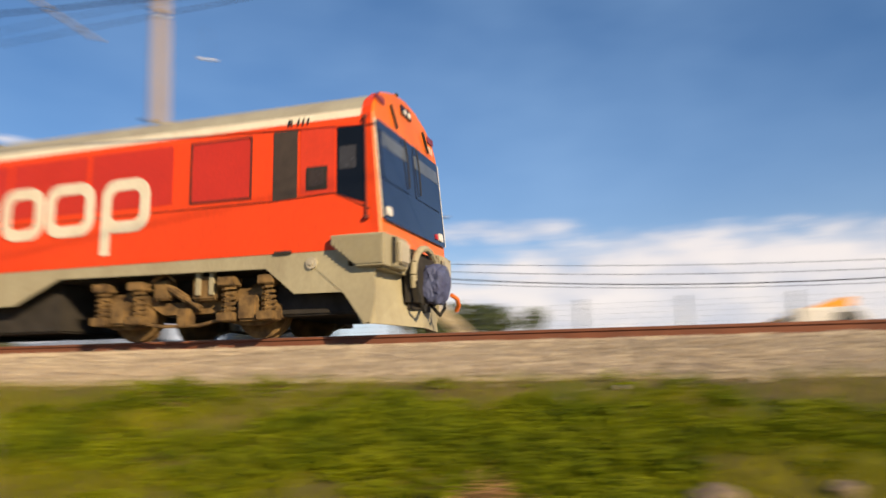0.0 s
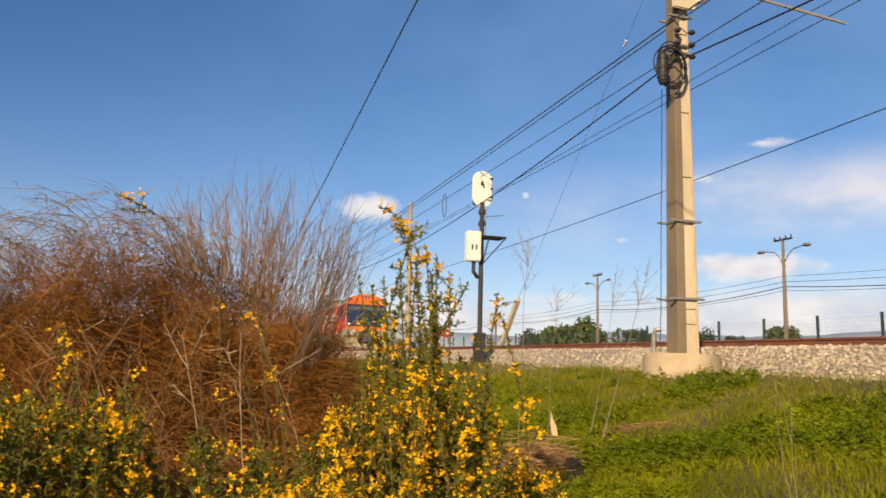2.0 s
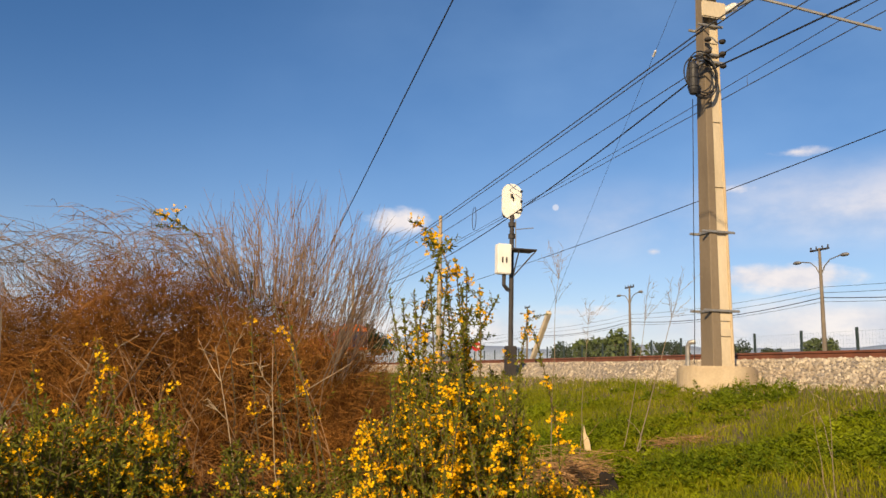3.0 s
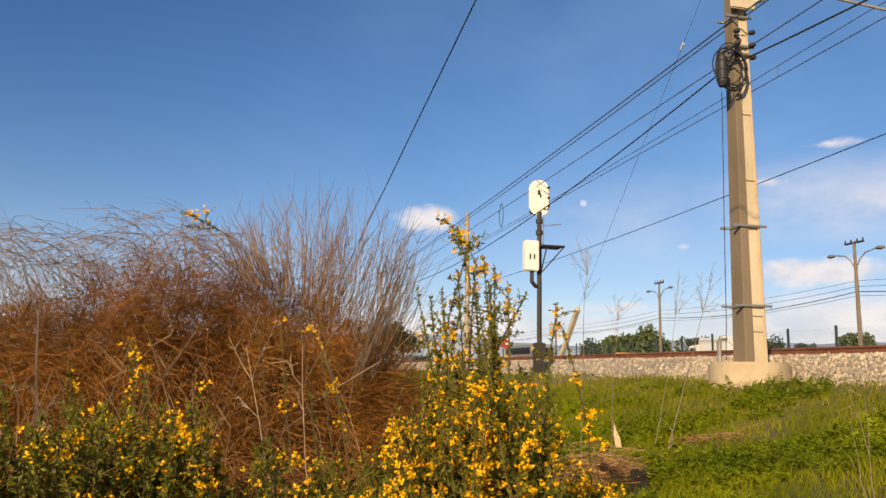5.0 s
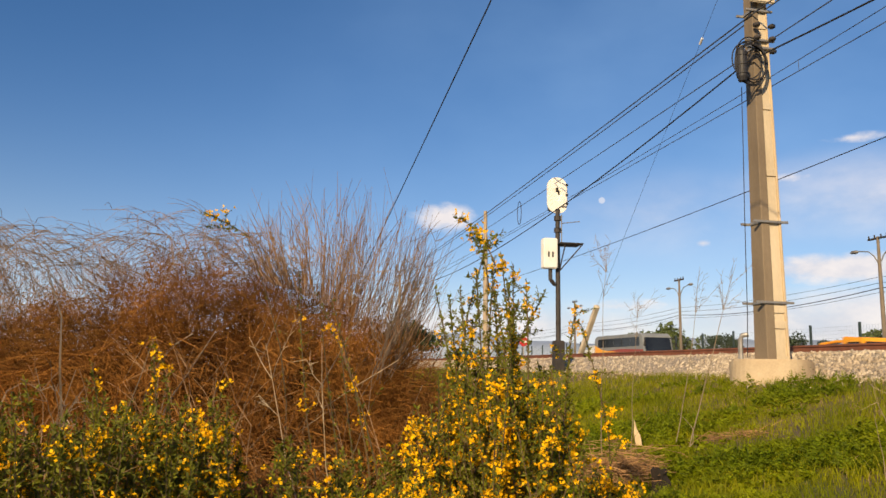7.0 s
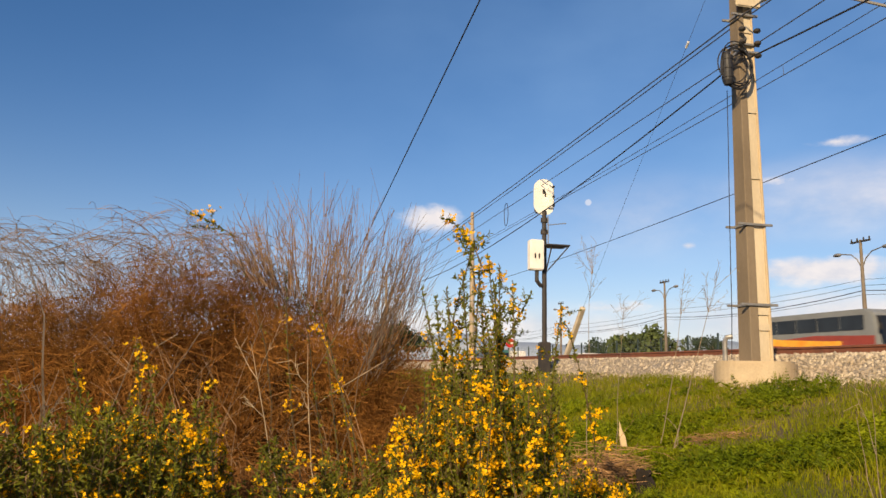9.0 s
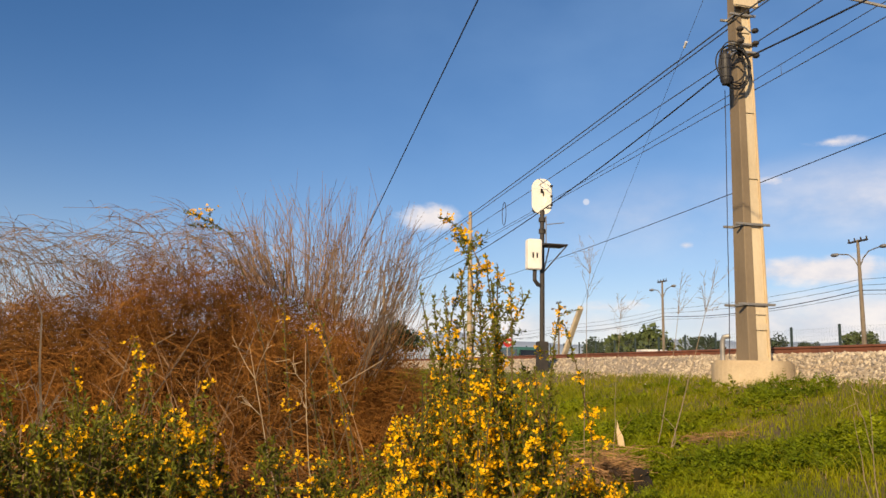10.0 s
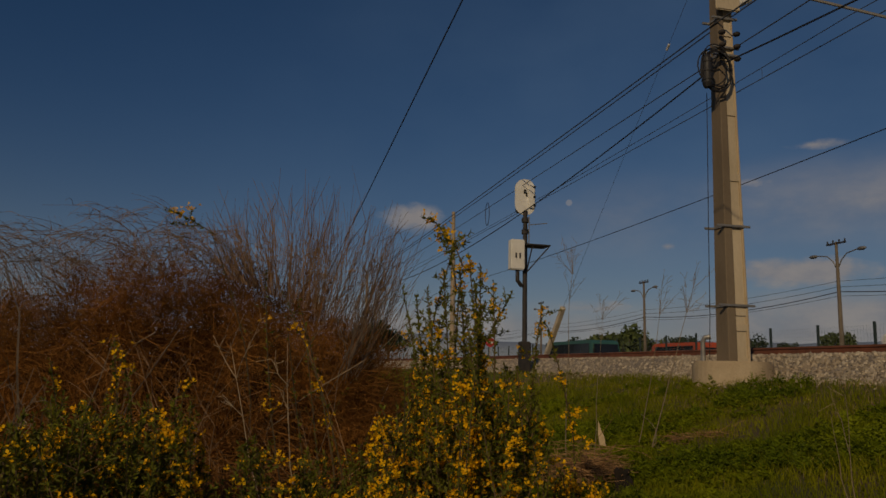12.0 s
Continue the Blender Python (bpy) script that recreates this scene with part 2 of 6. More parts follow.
def rod(bm, p, q, r0, r1=None, seg=8):
    p, q = Vector(p), Vector(q)
    r1 = r0 if r1 is None else r1
    m = Matrix.Translation((p + q) / 2) @ (q - p).to_track_quat("Z", "Y").to_matrix().to_4x4()
    bmesh.ops.create_cone(bm, cap_ends=True, segments=seg, radius1=r0, radius2=r1, depth=(q - p).length, matrix=m)
    return bm


def tube(bm, pts, r, seg=6):
    """One closed pipe through all the points."""
    pts = [Vector(p) for p in pts]
    rings, side = [], None
    for i, p in enumerate(pts):
        t = (pts[min(i + 1, len(pts) - 1)] - pts[max(i - 1, 0)]).normalized()
        ref = side if side is not None and abs(side.dot(t)) < .95 else (Vector((0, 0, 1)) if abs(t.z) < .9 else Vector((1, 0, 0)))
        side = (ref - t * ref.dot(t)).normalized()
        other = t.cross(side)
        rings.append([bm.verts.new(p + (side * math.cos(a) + other * math.sin(a)) * r) for a in (k * 2 * math.pi / seg for k in range(seg))])
    for a, b in zip(rings, rings[1:]):
        for k in range(seg):
            bm.faces.new((a[k], a[(k + 1) % seg], b[(k + 1) % seg], b[k]))
    bm.faces.new(rings[0][::-1])
    bm.faces.new(rings[-1])
    return bm


def ball(bm, c, r, sx=1, sy=1, sz=1, sub=2):
    m = Matrix.Translation(c) @ Matrix.Diagonal((sx, sy, sz, 1))
    bmesh.ops.create_icosphere(bm, subdivisions=sub, radius=r, matrix=m)
    return bm


def sheet(bm, profile, y0, y1, thick=0.0):
    """A skin swept along y from a line of (x, z)."""
    a = [bm.verts.new((x, y0, z)) for x, z in profile]
    b = [bm.verts.new((x, y1, z)) for x, z in profile]
    for i in range(len(profile) - 1):
        bm.faces.new((a[i], a[i + 1], b[i + 1], b[i]))
    return bm


def slab(bm, outline, at, axis, thick):
    """A flat plate: outline of 2D points, standing at `at` on the axis, with a thickness along it."""
    def p(u, v, w):
        return (w, u, v) if axis == "x" else ((u, w, v) if axis == "y" else (u, v, w))
    a = [bm.verts.new(p(u, v, at)) for u, v in outline]
    b = [bm.verts.new(p(u, v, at + thick)) for u, v in outline]
    bm.faces.new(a)
    bm.faces.new(b[::-1])
    n = len(a)
    for i in range(n):
        bm.faces.new((a[i], b[i], b[(i + 1) % n], a[(i + 1) % n]))
    bmesh.ops.recalc_face_normals(bm, faces=bm.faces)
    return bm


def rounded(x0, x1, y0, y1, r, n=4):
    out = []
    for cx, cy, a0 in ((x1 - r, y1 - r, 0), (x0 + r, y1 - r, 90), (x0 + r, y0 + r, 180), (x1 - r, y0 + r, 270)):
        for i in range(n + 1):
            a = radians(a0 + 90 * i / n)
            out.append((cx + r * math.cos(a), cy + r * math.sin(a)))
    return out


# ---- ground ----


def road_z(y):
    """Top of the road, which falls gently as it runs away."""
    return float(np.interp(y, [15, 35, 75], [1.97, 1.72, 1.27]))


def ground_z(x, y):
    if 26.7 < x < 33.2 or 34.85 < x < 42.7:
        return road_z(y) - 0.12
    if x < 1.0:
        z = 0.0
    elif x < 8.4:
        u = (x - 1.0) / 7.4
        z = 1.38 * (u ** 1.25)
    elif x < 14:
        z = 1.38 + 0.02 * (x - 8.4)
    elif x < 24:
        z = 1.49 + 0.045 * (x - 14)
    else:
        z = 1.94
    near = max(0.0, 1 - abs(x - 3) / 7.0)
    return z + near * 0.09 * noise.noise((x * 0.7, y * 0.7, 0.3)) + near * 0.03 * noise.noise((x * 2.3, y * 2.3, 4.0))


def build_ground():
    xs = np.concatenate([[-1500, -500, -150, -60, -30, -15], np.arange(-10, 9.6, 0.3), [10, 11, 12, 13, 14, 16, 18, 20, 24, 26.6, 26.8, 33.1, 33.3, 34.75, 34.95, 42.6, 42.8, 60, 150, 500, 1500, 3000]])
    ys = np.concatenate([[-1500, -500, -200, -100, -50, -25], np.arange(-14, 30, 0.4), [33, 37, 42, 48, 55, 65, 80, 100, 150, 250, 500, 1000, 2000, 3500]])
    verts = [(x, y, ground_z(x, y)) for y in ys for x in xs]
    w = len(xs)
    faces = [(j * w + i, j * w + i + 1, (j + 1) * w + i + 1, (j + 1) * w + i) for j in range(len(ys) - 1) for i in range(w - 1)]
    ob = raw_object("ground", verts, faces, "soil", smooth=True)
    tagged(ob, "grassy earth bank that slopes up to a railway", "ground", kind="structure")
    for x0, x1 in ((26.85, 33.05), (35.0, 42.55)):
        st = [-1200, 15, 35, 75, 1800]
        v = [(x, y, road_z(y) - d) for y in st for x, d in ((x0, .2), (x0, 0), (x1, 0), (x1, .2))]
        f = [(j * 4 + i, j * 4 + i + 1, j * 4 + i + 5, j * 4 + i + 4) for j in range(4) for i in range(3)]
        tagged(raw_object("road", v, f, "asphalt"), "grey asphalt carriageway beyond the railway fence", "road", kind="structure")


build_ground()


def build_track():
    root = thing("railway_track", pose(0, 0, 0), "rusty steel rails on pale crushed-stone ballast", "railway track", kind="structure")
    bed = bmesh.new()
    prof = [(8.95, 1.36), (9.35, 1.62), (9.72, 1.85), (9.95, 1.88), (13.45, 1.88), (14.4, 1.4)]
    sheet(bed, prof[::-1], -300, 600)
    part("ballast_bed", bed, "ballast_bed", root)
    for s in (-1, 1):
        x = TRACK + s * 0.868
        bm = bmesh.new()
        z = RAIL
        p = [(-.07, -.16), (.07, -.16), (.07, -.148), (.012, -.125), (.01, -.05), (.036, -.038), (.036, -.005), (.03, 0), (-.03, 0), (-.036, -.005), (-.036, -.038), (-.01, -.05), (-.012, -.125), (-.07, -.148)]
        slab(bm, [(x + a, z + b) for a, b in p], -300, "y", 900)
        part("rail", bm, "rail_steel", root, "rust-brown steel rail")
        bm = bmesh.new()
        box(bm, x - 0.024, x + 0.024, -300, 600, RAIL, RAIL + 0.003)
        part("rail_tread", bm, "rail_head", root, "bright worn running surface")
    bm = bmesh.new()
    box(bm, -1.35, 1.35, -0.12, 0.12, -0.17, 0, 0.02)
    me = bpy.data.meshes.new("sleeper")
    bm.to_mesh(me)
    bm.free()
    me.materials.append(M["concrete"])
    for i in range(130):
        ob = new("sleeper", me)
        ob.parent = root
        ob.location = (TRACK, -14 + i * 0.62, RAIL - 0.162)
    # crushed stone
    rng = np.random.default_rng(4)
    bm = bmesh.new()
    bmesh.ops.create_icosphere(bm, subdivisions=1, radius=1)
    base = np.array([v.co[:] for v in bm.verts])
    tri = np.array([[v.index for v in f.verts] for f in bm.faces])
    bm.free()
    n = 20000
    y = rng.uniform(-9, 16, n)
    far = rng.random(n) < 0.35
    y[far] = rng.uniform(16, 60, far.sum())
    u = rng.random(n)
    x = 8.75 + u * 1.3
    z = np.interp(x, [8.75, 8.95, 9.35, 9.72, 9.95, 10.1], [1.39, 1.38, 1.62, 1.85, 1.88, 1.88])
    size = rng.uniform(0.014, 0.033, n) * np.where(rng.random(n) < 0.1, 1.5, 1)
    strew = rng.random(n) < 0.04
    x[strew] = 8.9 - np.abs(rng.normal(0, 0.5, strew.sum()))
    z[strew] = [ground_z(a, b) + 0.02 for a, b in zip(x[strew], y[strew])]
    V = base[None] * rng.uniform(0.55, 1.25, (n, 12, 1)) * size[:, None, None] * rng.uniform(0.7, 1.3, (n, 1, 3))
    V = V + np.stack([x, y, z + size * 0.3], -1)[:, None]
    F = tri[None] + (np.arange(n) * 12)[:, None, None]
    raw_object("ballast_stones", V.reshape(-1, 3), F.reshape(-1, 3), "stone", root)
    tagged(bpy.data.objects["ballast_stones"], kind="stuff")


build_track()


# ---- train ----
SKIN = [(-1.5, 1.26), (-1.5, 3.0), (-1.485, 3.24), (-1.46, 3.33), (-1.42, 3.46), (-1.3, 3.62), (-1.0, 3.82), (-0.5, 3.97), (0, 4.02)]


def mirrored(line):
    return line + [(-x, z) for x, z in reversed(line) if x < 0]


def wheelset(y, root, car):
    for s in (-1, 1):
        bm = bmesh.new()
        rod(bm, (s * 0.80, y, 0.46), (s * 0.93, y, 0.46), 0.46, 0.46, 28)
        rod(bm, (s * 0.77, y, 0.46), (s * 0.80, y, 0.46), 0.49, 0.49, 28)
        rod(bm, (s * 0.93, y, 0.46), (s * 0.97, y, 0.46), 0.36, 0.2, 20)
        part("wheel", bm, "bogie", root)


def bogie(yc, car, detail):
    b = new("bogie")
    b.parent = car
    b.location = (0, yc, 0)
    tagged(b, "rust-brown steel bogie with coil springs")
    for y in (-1.22, 1.22):
        wheelset(y, b, car)
    for s in (-1, 1):
        bm = bmesh.new()
        slab(bm, [(-1.75, .62), (-1.75, .8), (-.9, .8), (-.55, .62), (.55, .62), (.9, .8), (1.75, .8), (1.75, .62), (.85, .62), (.5, .42), (-.5, .42), (-.85, .62)], s * 1.1 - 0.05, "x", 0.1)
        part("side_frame", bm, "bogie", b)
        for y in (-1.22, 1.22):
            bm = bmesh.new()
            slab(bm, [(y - .52, .3), (y - .52, .5), (y - .2, .72), (y + .2, .72), (y + .52, .5), (y + .52, .3), (y + .2, .2), (y - .2, .2)], s * 1.16 - .08, "x", .16)
            box(bm, s * 1.3 - .1, s * 1.3 + .1, y - .18, y + .18, .26, .66, .04)
            part("axle_box", bm, "bogie", b)
            for dy in (-.36, .36):
                bm = bmesh.new()
                pts = [(s * 1.33 + .105 * math.cos(a), y + dy + .105 * math.sin(a), .4 + .42 * i / 40) for i, a in ((i, i * 2 * math.pi / 8) for i in range(41))]
                tube(bm, pts, .026, 4)
                part("coil_spring", bm, "bogie", b)
                bm = bmesh.new()
                box(bm, s * 1.33 - .14, s * 1.33 + .14, y + dy - .15, y + dy + .15, .26, .4, .015)
                part("spring_seat", bm, "bogie", b)
                bm = bmesh.new()
                box(bm, s * 1.33 - .14, s * 1.33 + .14, y + dy - .15, y + dy + .15, .82, .96, .015)
                part("spring_seat", bm, "bogie", b)
        if detail:
            bm = bmesh.new()
            rod(bm, (s * 1.24, -.28, .5), (s * 1.24, .34, .86), .05, .05, 10)
            rod(bm, (s * 1.24, .0, .66), (s * 1.24, .34, .86), .075, .075, 10)
            part("damper", bm, "bogie", b)
            bm = bmesh.new()
            box(bm, s * 1.2 - .14, s * 1.2 + .14, -.62, -.16, .62, 1.0, .03)
            part("brake_cylinder", bm, "bogie", b)
            bm = bmesh.new()
            box(bm, s * 1.24 - .12, s * 1.24 + .12, -.1, .1, .2, .5, .02)
            part("sand_box", bm, "bogie", b)
            bm = bmesh.new()
            box(bm, s * 1.2 - .1, s * 1.2 + .1, .3, .62, .66, .98, .03)
            part("valve_box", bm, "bogie", b)
            bm = bmesh.new()
            tube(bm, [(s * 1.3, -.9, .34), (s * 1.3, -.3, .22), (s * 1.3, .4, .22), (s * 1.3, .95, .3)], .03, 6)
            part("brake_rod", bm, "bogie", b)
            bm = bmesh.new()
            for yy in (-.55, -.3):
                bm = bmesh.new()
                box(bm, s * 1.34 - .04, s * 1.34 + .04, yy - .04, yy + .04, .7, 1.2)
                part("hanger", bm, "train_grey", b)
            bm = bmesh.new()
            tube(bm, [(s * 1.28, .2, .95), (s * 1.3, .35, 1.08), (s * 1.3, .6, 1.0), (s * 1.3, .8, .8)], .025, 6)
            part("hose", bm, "bogie", b)


def frame_bar(bm, s, y0, y1, z0, z1, w, out):
    """A raised frame round an opening on the side s of a car."""
    x0, x1 = sorted((s * 1.5, s * (1.5 + out)))
    box(bm, x0, x1, y0, y1, z1, z1 + w)
    box(bm, x0, x1, y0, y1, z0 - w, z0)
    box(bm, x0, x1, y0 - w, y0, z0 - w, z1 + w)
    box(bm, x0, x1, y1, y1 + w, z0 - w, z1 + w)


def side_plate(bm, s, outline, out):
    x = 1.5 + 0.002 if s > 0 else -1.5 - 0.002 - out
    slab(bm, outline, x, "x", out)


def car_shell(root, y0, y1, cab):
    bm = bmesh.new()
    red = [p for p in SKIN if p[1] < 3.34]
    for s in (1, -1):
        sheet(bm, [(s * x, z) for x, z in red], y0 + (.08 if cab else 0), y1)
    slab(bm, [(-1.498, 1.262), (-1.45, 3.4), (-1.0, 3.8), (1.0, 3.8), (1.45, 3.4), (1.498, 1.262)], y1 - .05, "y", .05)
    if not cab:
        slab(bm, [(-1.498, 1.262), (-1.45, 3.4), (-1.0, 3.8), (1.0, 3.8), (1.45, 3.4), (1.498, 1.262)], y0, "y", .05)
    part("body", bm, "train_red", root, "red painted side")
    bm = bmesh.new()
    for s in (1, -1):
        sheet(bm, [(s * -1.463, 3.33), (s * -1.424, 3.465)], y0 + (0.25 if cab else 0), y1)
    part("cornice_stripe", bm, "train_white", root, "cream stripe stained with rust")
    bm = bmesh.new()
    sheet(bm, mirrored([(-1.426, 3.465)] + SKIN[5:]), y0 + (.26 if cab else 0), y1)
    part("roof", bm, "train_roof", root, "dull grey weathered roof")


def skirt(root, y0, y1, arches, cab):
    for s in (-1, 1):
        bm = bmesh.new()
        top, low = 1.26, 0.66
        out = [(y0, top), (y0, .62 if cab else low)]
        for c in arches:
            out += [(c - 2.1, low - .03), (c - 1.6, 1.04), (c + 2.4, 1.08), (c + 3.35, low)]
        out += [(y1, low), (y1, top)]
        slab(bm, out, s * 1.49 - (0.03 if s > 0 else 0), "x", 0.03)
        part("skirt", bm, "train_grey", root, "grey grimy lower skirt")
    bm = bmesh.new()
    box(bm, -1.3, 1.3, y0 + .1, y1 - .1, 1.05, 1.3)
    part("underframe", bm, "underframe", root)
    boxes = [(1.2, y0 + 5.6 + i * 2.1, y0 + 7.55 + i * 2.1, .2 if i < 3 else .4) for i in range(6)]
    boxes += [(.72, c - 1.7, c + 1.7, .42) for c in arches]
    if cab:
        boxes.append((1.2, .45, 2.0, .32))
    for w, a, b, low in boxes:
        bm = bmesh.new()
        box(bm, -w, w, a, b, low, 1.055, .03)
        part("equipment_box", bm, "underframe", root)


def windows(root, ys, w):
    for s in (-1, 1):
        for y in ys:
            bm = bmesh.new()
            side_plate(bm, s, rounded(y, y + w, 2.2, 3.19, .03), .006)
            part("window", bm, "train_window_film", root, "window covered by dark red film")


def sign_shapes(root, shapes):
    """Cream plain rings with rounded corners: (y0, y1, z0, z1, stroke), and solid bars where the stroke is 0."""
    for pieces in shapes:
        bm = bmesh.new()
        for k, (a, b, c, d, w) in enumerate(pieces):
            x = -1.516 - k * .0015
            if not w:
                slab(bm, rounded(a, b, c, d, .03, 3), x, "x", .008)
                continue
            o, i = rounded(a, b, c, d, .3, 6), rounded(a + w, b - w, c + w, d - w, .14, 6)
            rows = [[bm.verts.new((x + dx, y, z)) for y, z in line] for dx, line in ((0, o), (0, i), (.008, i), (.008, o))]
            m = len(o)
            for j in range(4):
                for e in range(m):
                    bm.faces.new((rows[j][e], rows[j][(e + 1) % m], rows[(j + 1) % 4][(e + 1) % m], rows[(j + 1) % 4][e]))
        bmesh.ops.recalc_face_normals(bm, faces=bm.faces)
        part("livery_shape", bm, "train_white", root, "large cream shape of a company sign")


def glyph_writing(root, text, size, m, mt, name, label):
    cu = bpy.data.curves.new(name, "FONT")
    cu.body, cu.size, cu.extrude, cu.offset = text, size, 0.004, 0.005
    tmp = bpy.data.objects.new(name, cu)
    scene.collection.objects.link(tmp)
    me = bpy.data.meshes.new_from_object(tmp.evaluated_get(bpy.context.evaluated_depsgraph_get()))
    bpy.data.objects.remove(tmp)
    me.materials.clear()
    me.materials.append(M[mt])
    ob = new(name, me)
    ob.parent = root
    ob.matrix_basis = m
    return tagged(ob, label)


def cab_front(car):
    def fy(z):                      # the face leans back a little towards the top
        return 0.0 if z < 1.6 else 0.09 * (z - 1.6)
    ring = [(-1.52, 1.26), (-1.52, 3.05), (-1.49, 3.36), (-1.44, 3.49), (-1.32, 3.65), (-1.02, 3.85), (-.52, 4.0), (0, 4.05)]
    ring = mirrored(ring)
    bm = bmesh.new()
    a = [bm.verts.new((x * 0.985, fy(z) - .02, z - (.015 if z > 3.4 else 0))) for x, z in ring]
    b = [bm.verts.new((x, fy(z) + .02, z)) for x, z in ring]
    c = [bm.verts.new((x * .985, fy(z) + .2, z - .015)) for x, z in ring]
    n = len(ring)
    bm.faces.new(a)
    for i in range(n - 1):
        bm.faces.new((a[i], a[i + 1], b[i + 1], b[i]))
    bmesh.ops.recalc_face_normals(bm, faces=bm.faces)
    part("cab_front", bm, "train_orange", car, "bright orange cab end")
    bm = bmesh.new()
    b = [bm.verts.new((x, fy(z) + .02, z)) for x, z in ring]
    c = [bm.verts.new((x * .985, fy(z) + .2, z - .015)) for x, z in ring]
    for i in range(n - 1):
        bm.faces.new((b[i], b[i + 1], c[i + 1], c[i]))
    part("corner_panel", bm, "train_red", car, "red wrap behind the cab end")

    def plate(name, x0, x1, z0, z1, out, mt, label="", r=.04, thick=.02):
        bm = bmesh.new()
        pts = rounded(x0, x1, z0, z1, r)
        f = [bm.verts.new((x, fy(z) - out - thick, z)) for x, z in pts]
        g = [bm.verts.new((x, fy(z) - out + .03, z)) for x, z in pts]
        bm.faces.new(f)
        k = len(pts)
        for i in range(k):
            bm.faces.new((f[i], g[i], g[(i + 1) % k], f[(i + 1) % k]))
        bmesh.ops.recalc_face_normals(bm, faces=bm.faces)
        return part(name, bm, mt, car, label)
    plate("windscreen_surround", -1.46, 1.46, 1.68, 3.27, .02, "glass_cab", "dark glossy windscreen surround coloured with the sky's blue reflection", .07)
    for x0, x1 in ((-1.38, -.22), (.06, 1.36)):
        plate("windscreen_pane", x0, x1, 2.32, 3.12, .045, "glass_cab", "windscreen pane coloured with the sky's blue reflection", .05, .008)
        plate("sun_blind", x0 + .03, x1 - .03, 2.86, 3.09, .054, "glass_blind", "pale roller blind behind the glass", .02, .004)
    for x in (-1.28, 1.2):
        plate("headlight", x - .09, x + .09, 1.76, 1.9, .045, "lamp_lens", "white rectangular headlight", .02)
    plate("tail_light", .93, 1.01, 1.76, 1.86, .045, "lamp_red", "small red tail light", .02)
    plate("destination_box", -1.34, -1.04, 3.6, 3.72, .022, "lamp_red_dark", "dark red marker light box", .02)
    plate("destination_box", 1.04, 1.34, 3.6, 3.72, .022, "lamp_red_dark", "dark red marker light box", .02)
    top = plate("roof_light_box", -.26, .2, 3.72, 3.9, .022, "glass_dark", "black box with two lamps", .03)
    for x in (-.12, .08):
        plate("roof_lamp", x - .05, x + .05, 3.74, 3.84, .045, "lamp_lens", "small round lamp", .04)
    for x in (-.75, .78):
        bm = bmesh.new()
        rod(bm, (x, fy(3.7) - .03, 3.72), (x + .16, fy(3.4) - .06, 3.36), .03, .02, 6)
        part("grab_handle", bm, "rubber", car)
    for x, q in ((-.35, -.3), (.2, .3)):
        bm = bmesh.new()
        tube(bm, [(x, fy(3.25) - .07, 3.25), (x + .02, fy(2.9) - .09, 2.9), (x + .03, fy(2.45) - .08, 2.4)], .014, 5)
        part("wiper", bm, "rubber", car)
    bm = bmesh.new()
    tube(bm, [(0.12, .4, 4.05), (0.12, .4, 4.22)], .02, 5)
    ball(bm, (0.12, .4, 4.22), .04)
    part("horn", bm, "dark_iron", car)
    # white pillar trim on the corner
    for s in (-1, 1):
        bm = bmesh.new()
        rod(bm, (s * 1.505, -.015, 1.7), (s * 1.505, .125, 3.26), .012, .012, 8)
        part("corner_trim", bm, "train_white", car, "cream corner trim")
    # grey headstock with buffers, coupler and plough
    bm = bmesh.new()
    slab(bm, [(-1.52, 1.26), (-1.52, 1.4), (1.52, 1.4), (1.52, 1.26)], -.035, "y", .2)
    part("lower_panel", bm, "train_orange", car)
    for s in (-1, 1):
        b = new("buffer_box")
        b.parent = car
        tagged(b, "grey ribbed buffer housing")
        x0, x1 = sorted((s * .74, s * 1.62))
        bm = bmesh.new()
        pts = [(-.08, .98), (-.08, 1.46), (.78, 1.46), (.78, 1.32), (.36, .98)]
        slab(bm, pts, x0, "x", x1 - x0)
        part("housing", bm, "train_grey", b)
        for i in range(15):
            y = -.06 + i * .056
            zb = .99 if y < .36 else .99 + (y - .36) * .8
            bm = bmesh.new()
            xa, xb = sorted((s * 1.62, s * 1.645))
            box(bm, xa, xb, y, y + .03, zb + .02, 1.45)
            part("rib", bm, "train_grey", b)
        bm = bmesh.new()
        box(bm, s * 1.04 - .3, s * 1.04 + .28, -.13, -.082, .98, 1.46, .02)
        part("face_plate", bm, "train_grey", b)
        bm = bmesh.new()
        box(bm, s * 1.04 - .2, s * 1.04 + .2, -.2, -.135, 1.04, 1.4, .03)
        part("buffer_head", bm, "train_pale_grey", b, "pale square buffer plate")
        bm = bmesh.new()
        box(bm, s * 1.33 - .03, s * 1.33 + .03, -.145, -.11, 1.04, 1.42)
        part("slot", bm, "rubber", b)
    bm = bmesh.new()
    box(bm, -1.48, 1.48, .0, .4, .95, 1.28)
    part("headstock", bm, "train_grey", car)
    # plough
    bm = bmesh.new()
    lo = [(-1.5, .3), (-1.4, .12), (0, -.12), (1.4, .12), (1.5, .3)]
    up = [(-1.5, .7), (-1.48, .2), (0, .06), (1.48, .2), (1.5, .7)]
    A = [bm.verts.new((x, y, .14)) for x, y in lo]
    B = [bm.verts.new((x, y, 1.0)) for x, y in up]
    C = [bm.verts.new((x * .97, y + .05, .14)) for x, y in lo]
    Dd = [bm.verts.new((x * .97, y + .05, 1.0)) for x, y in up]
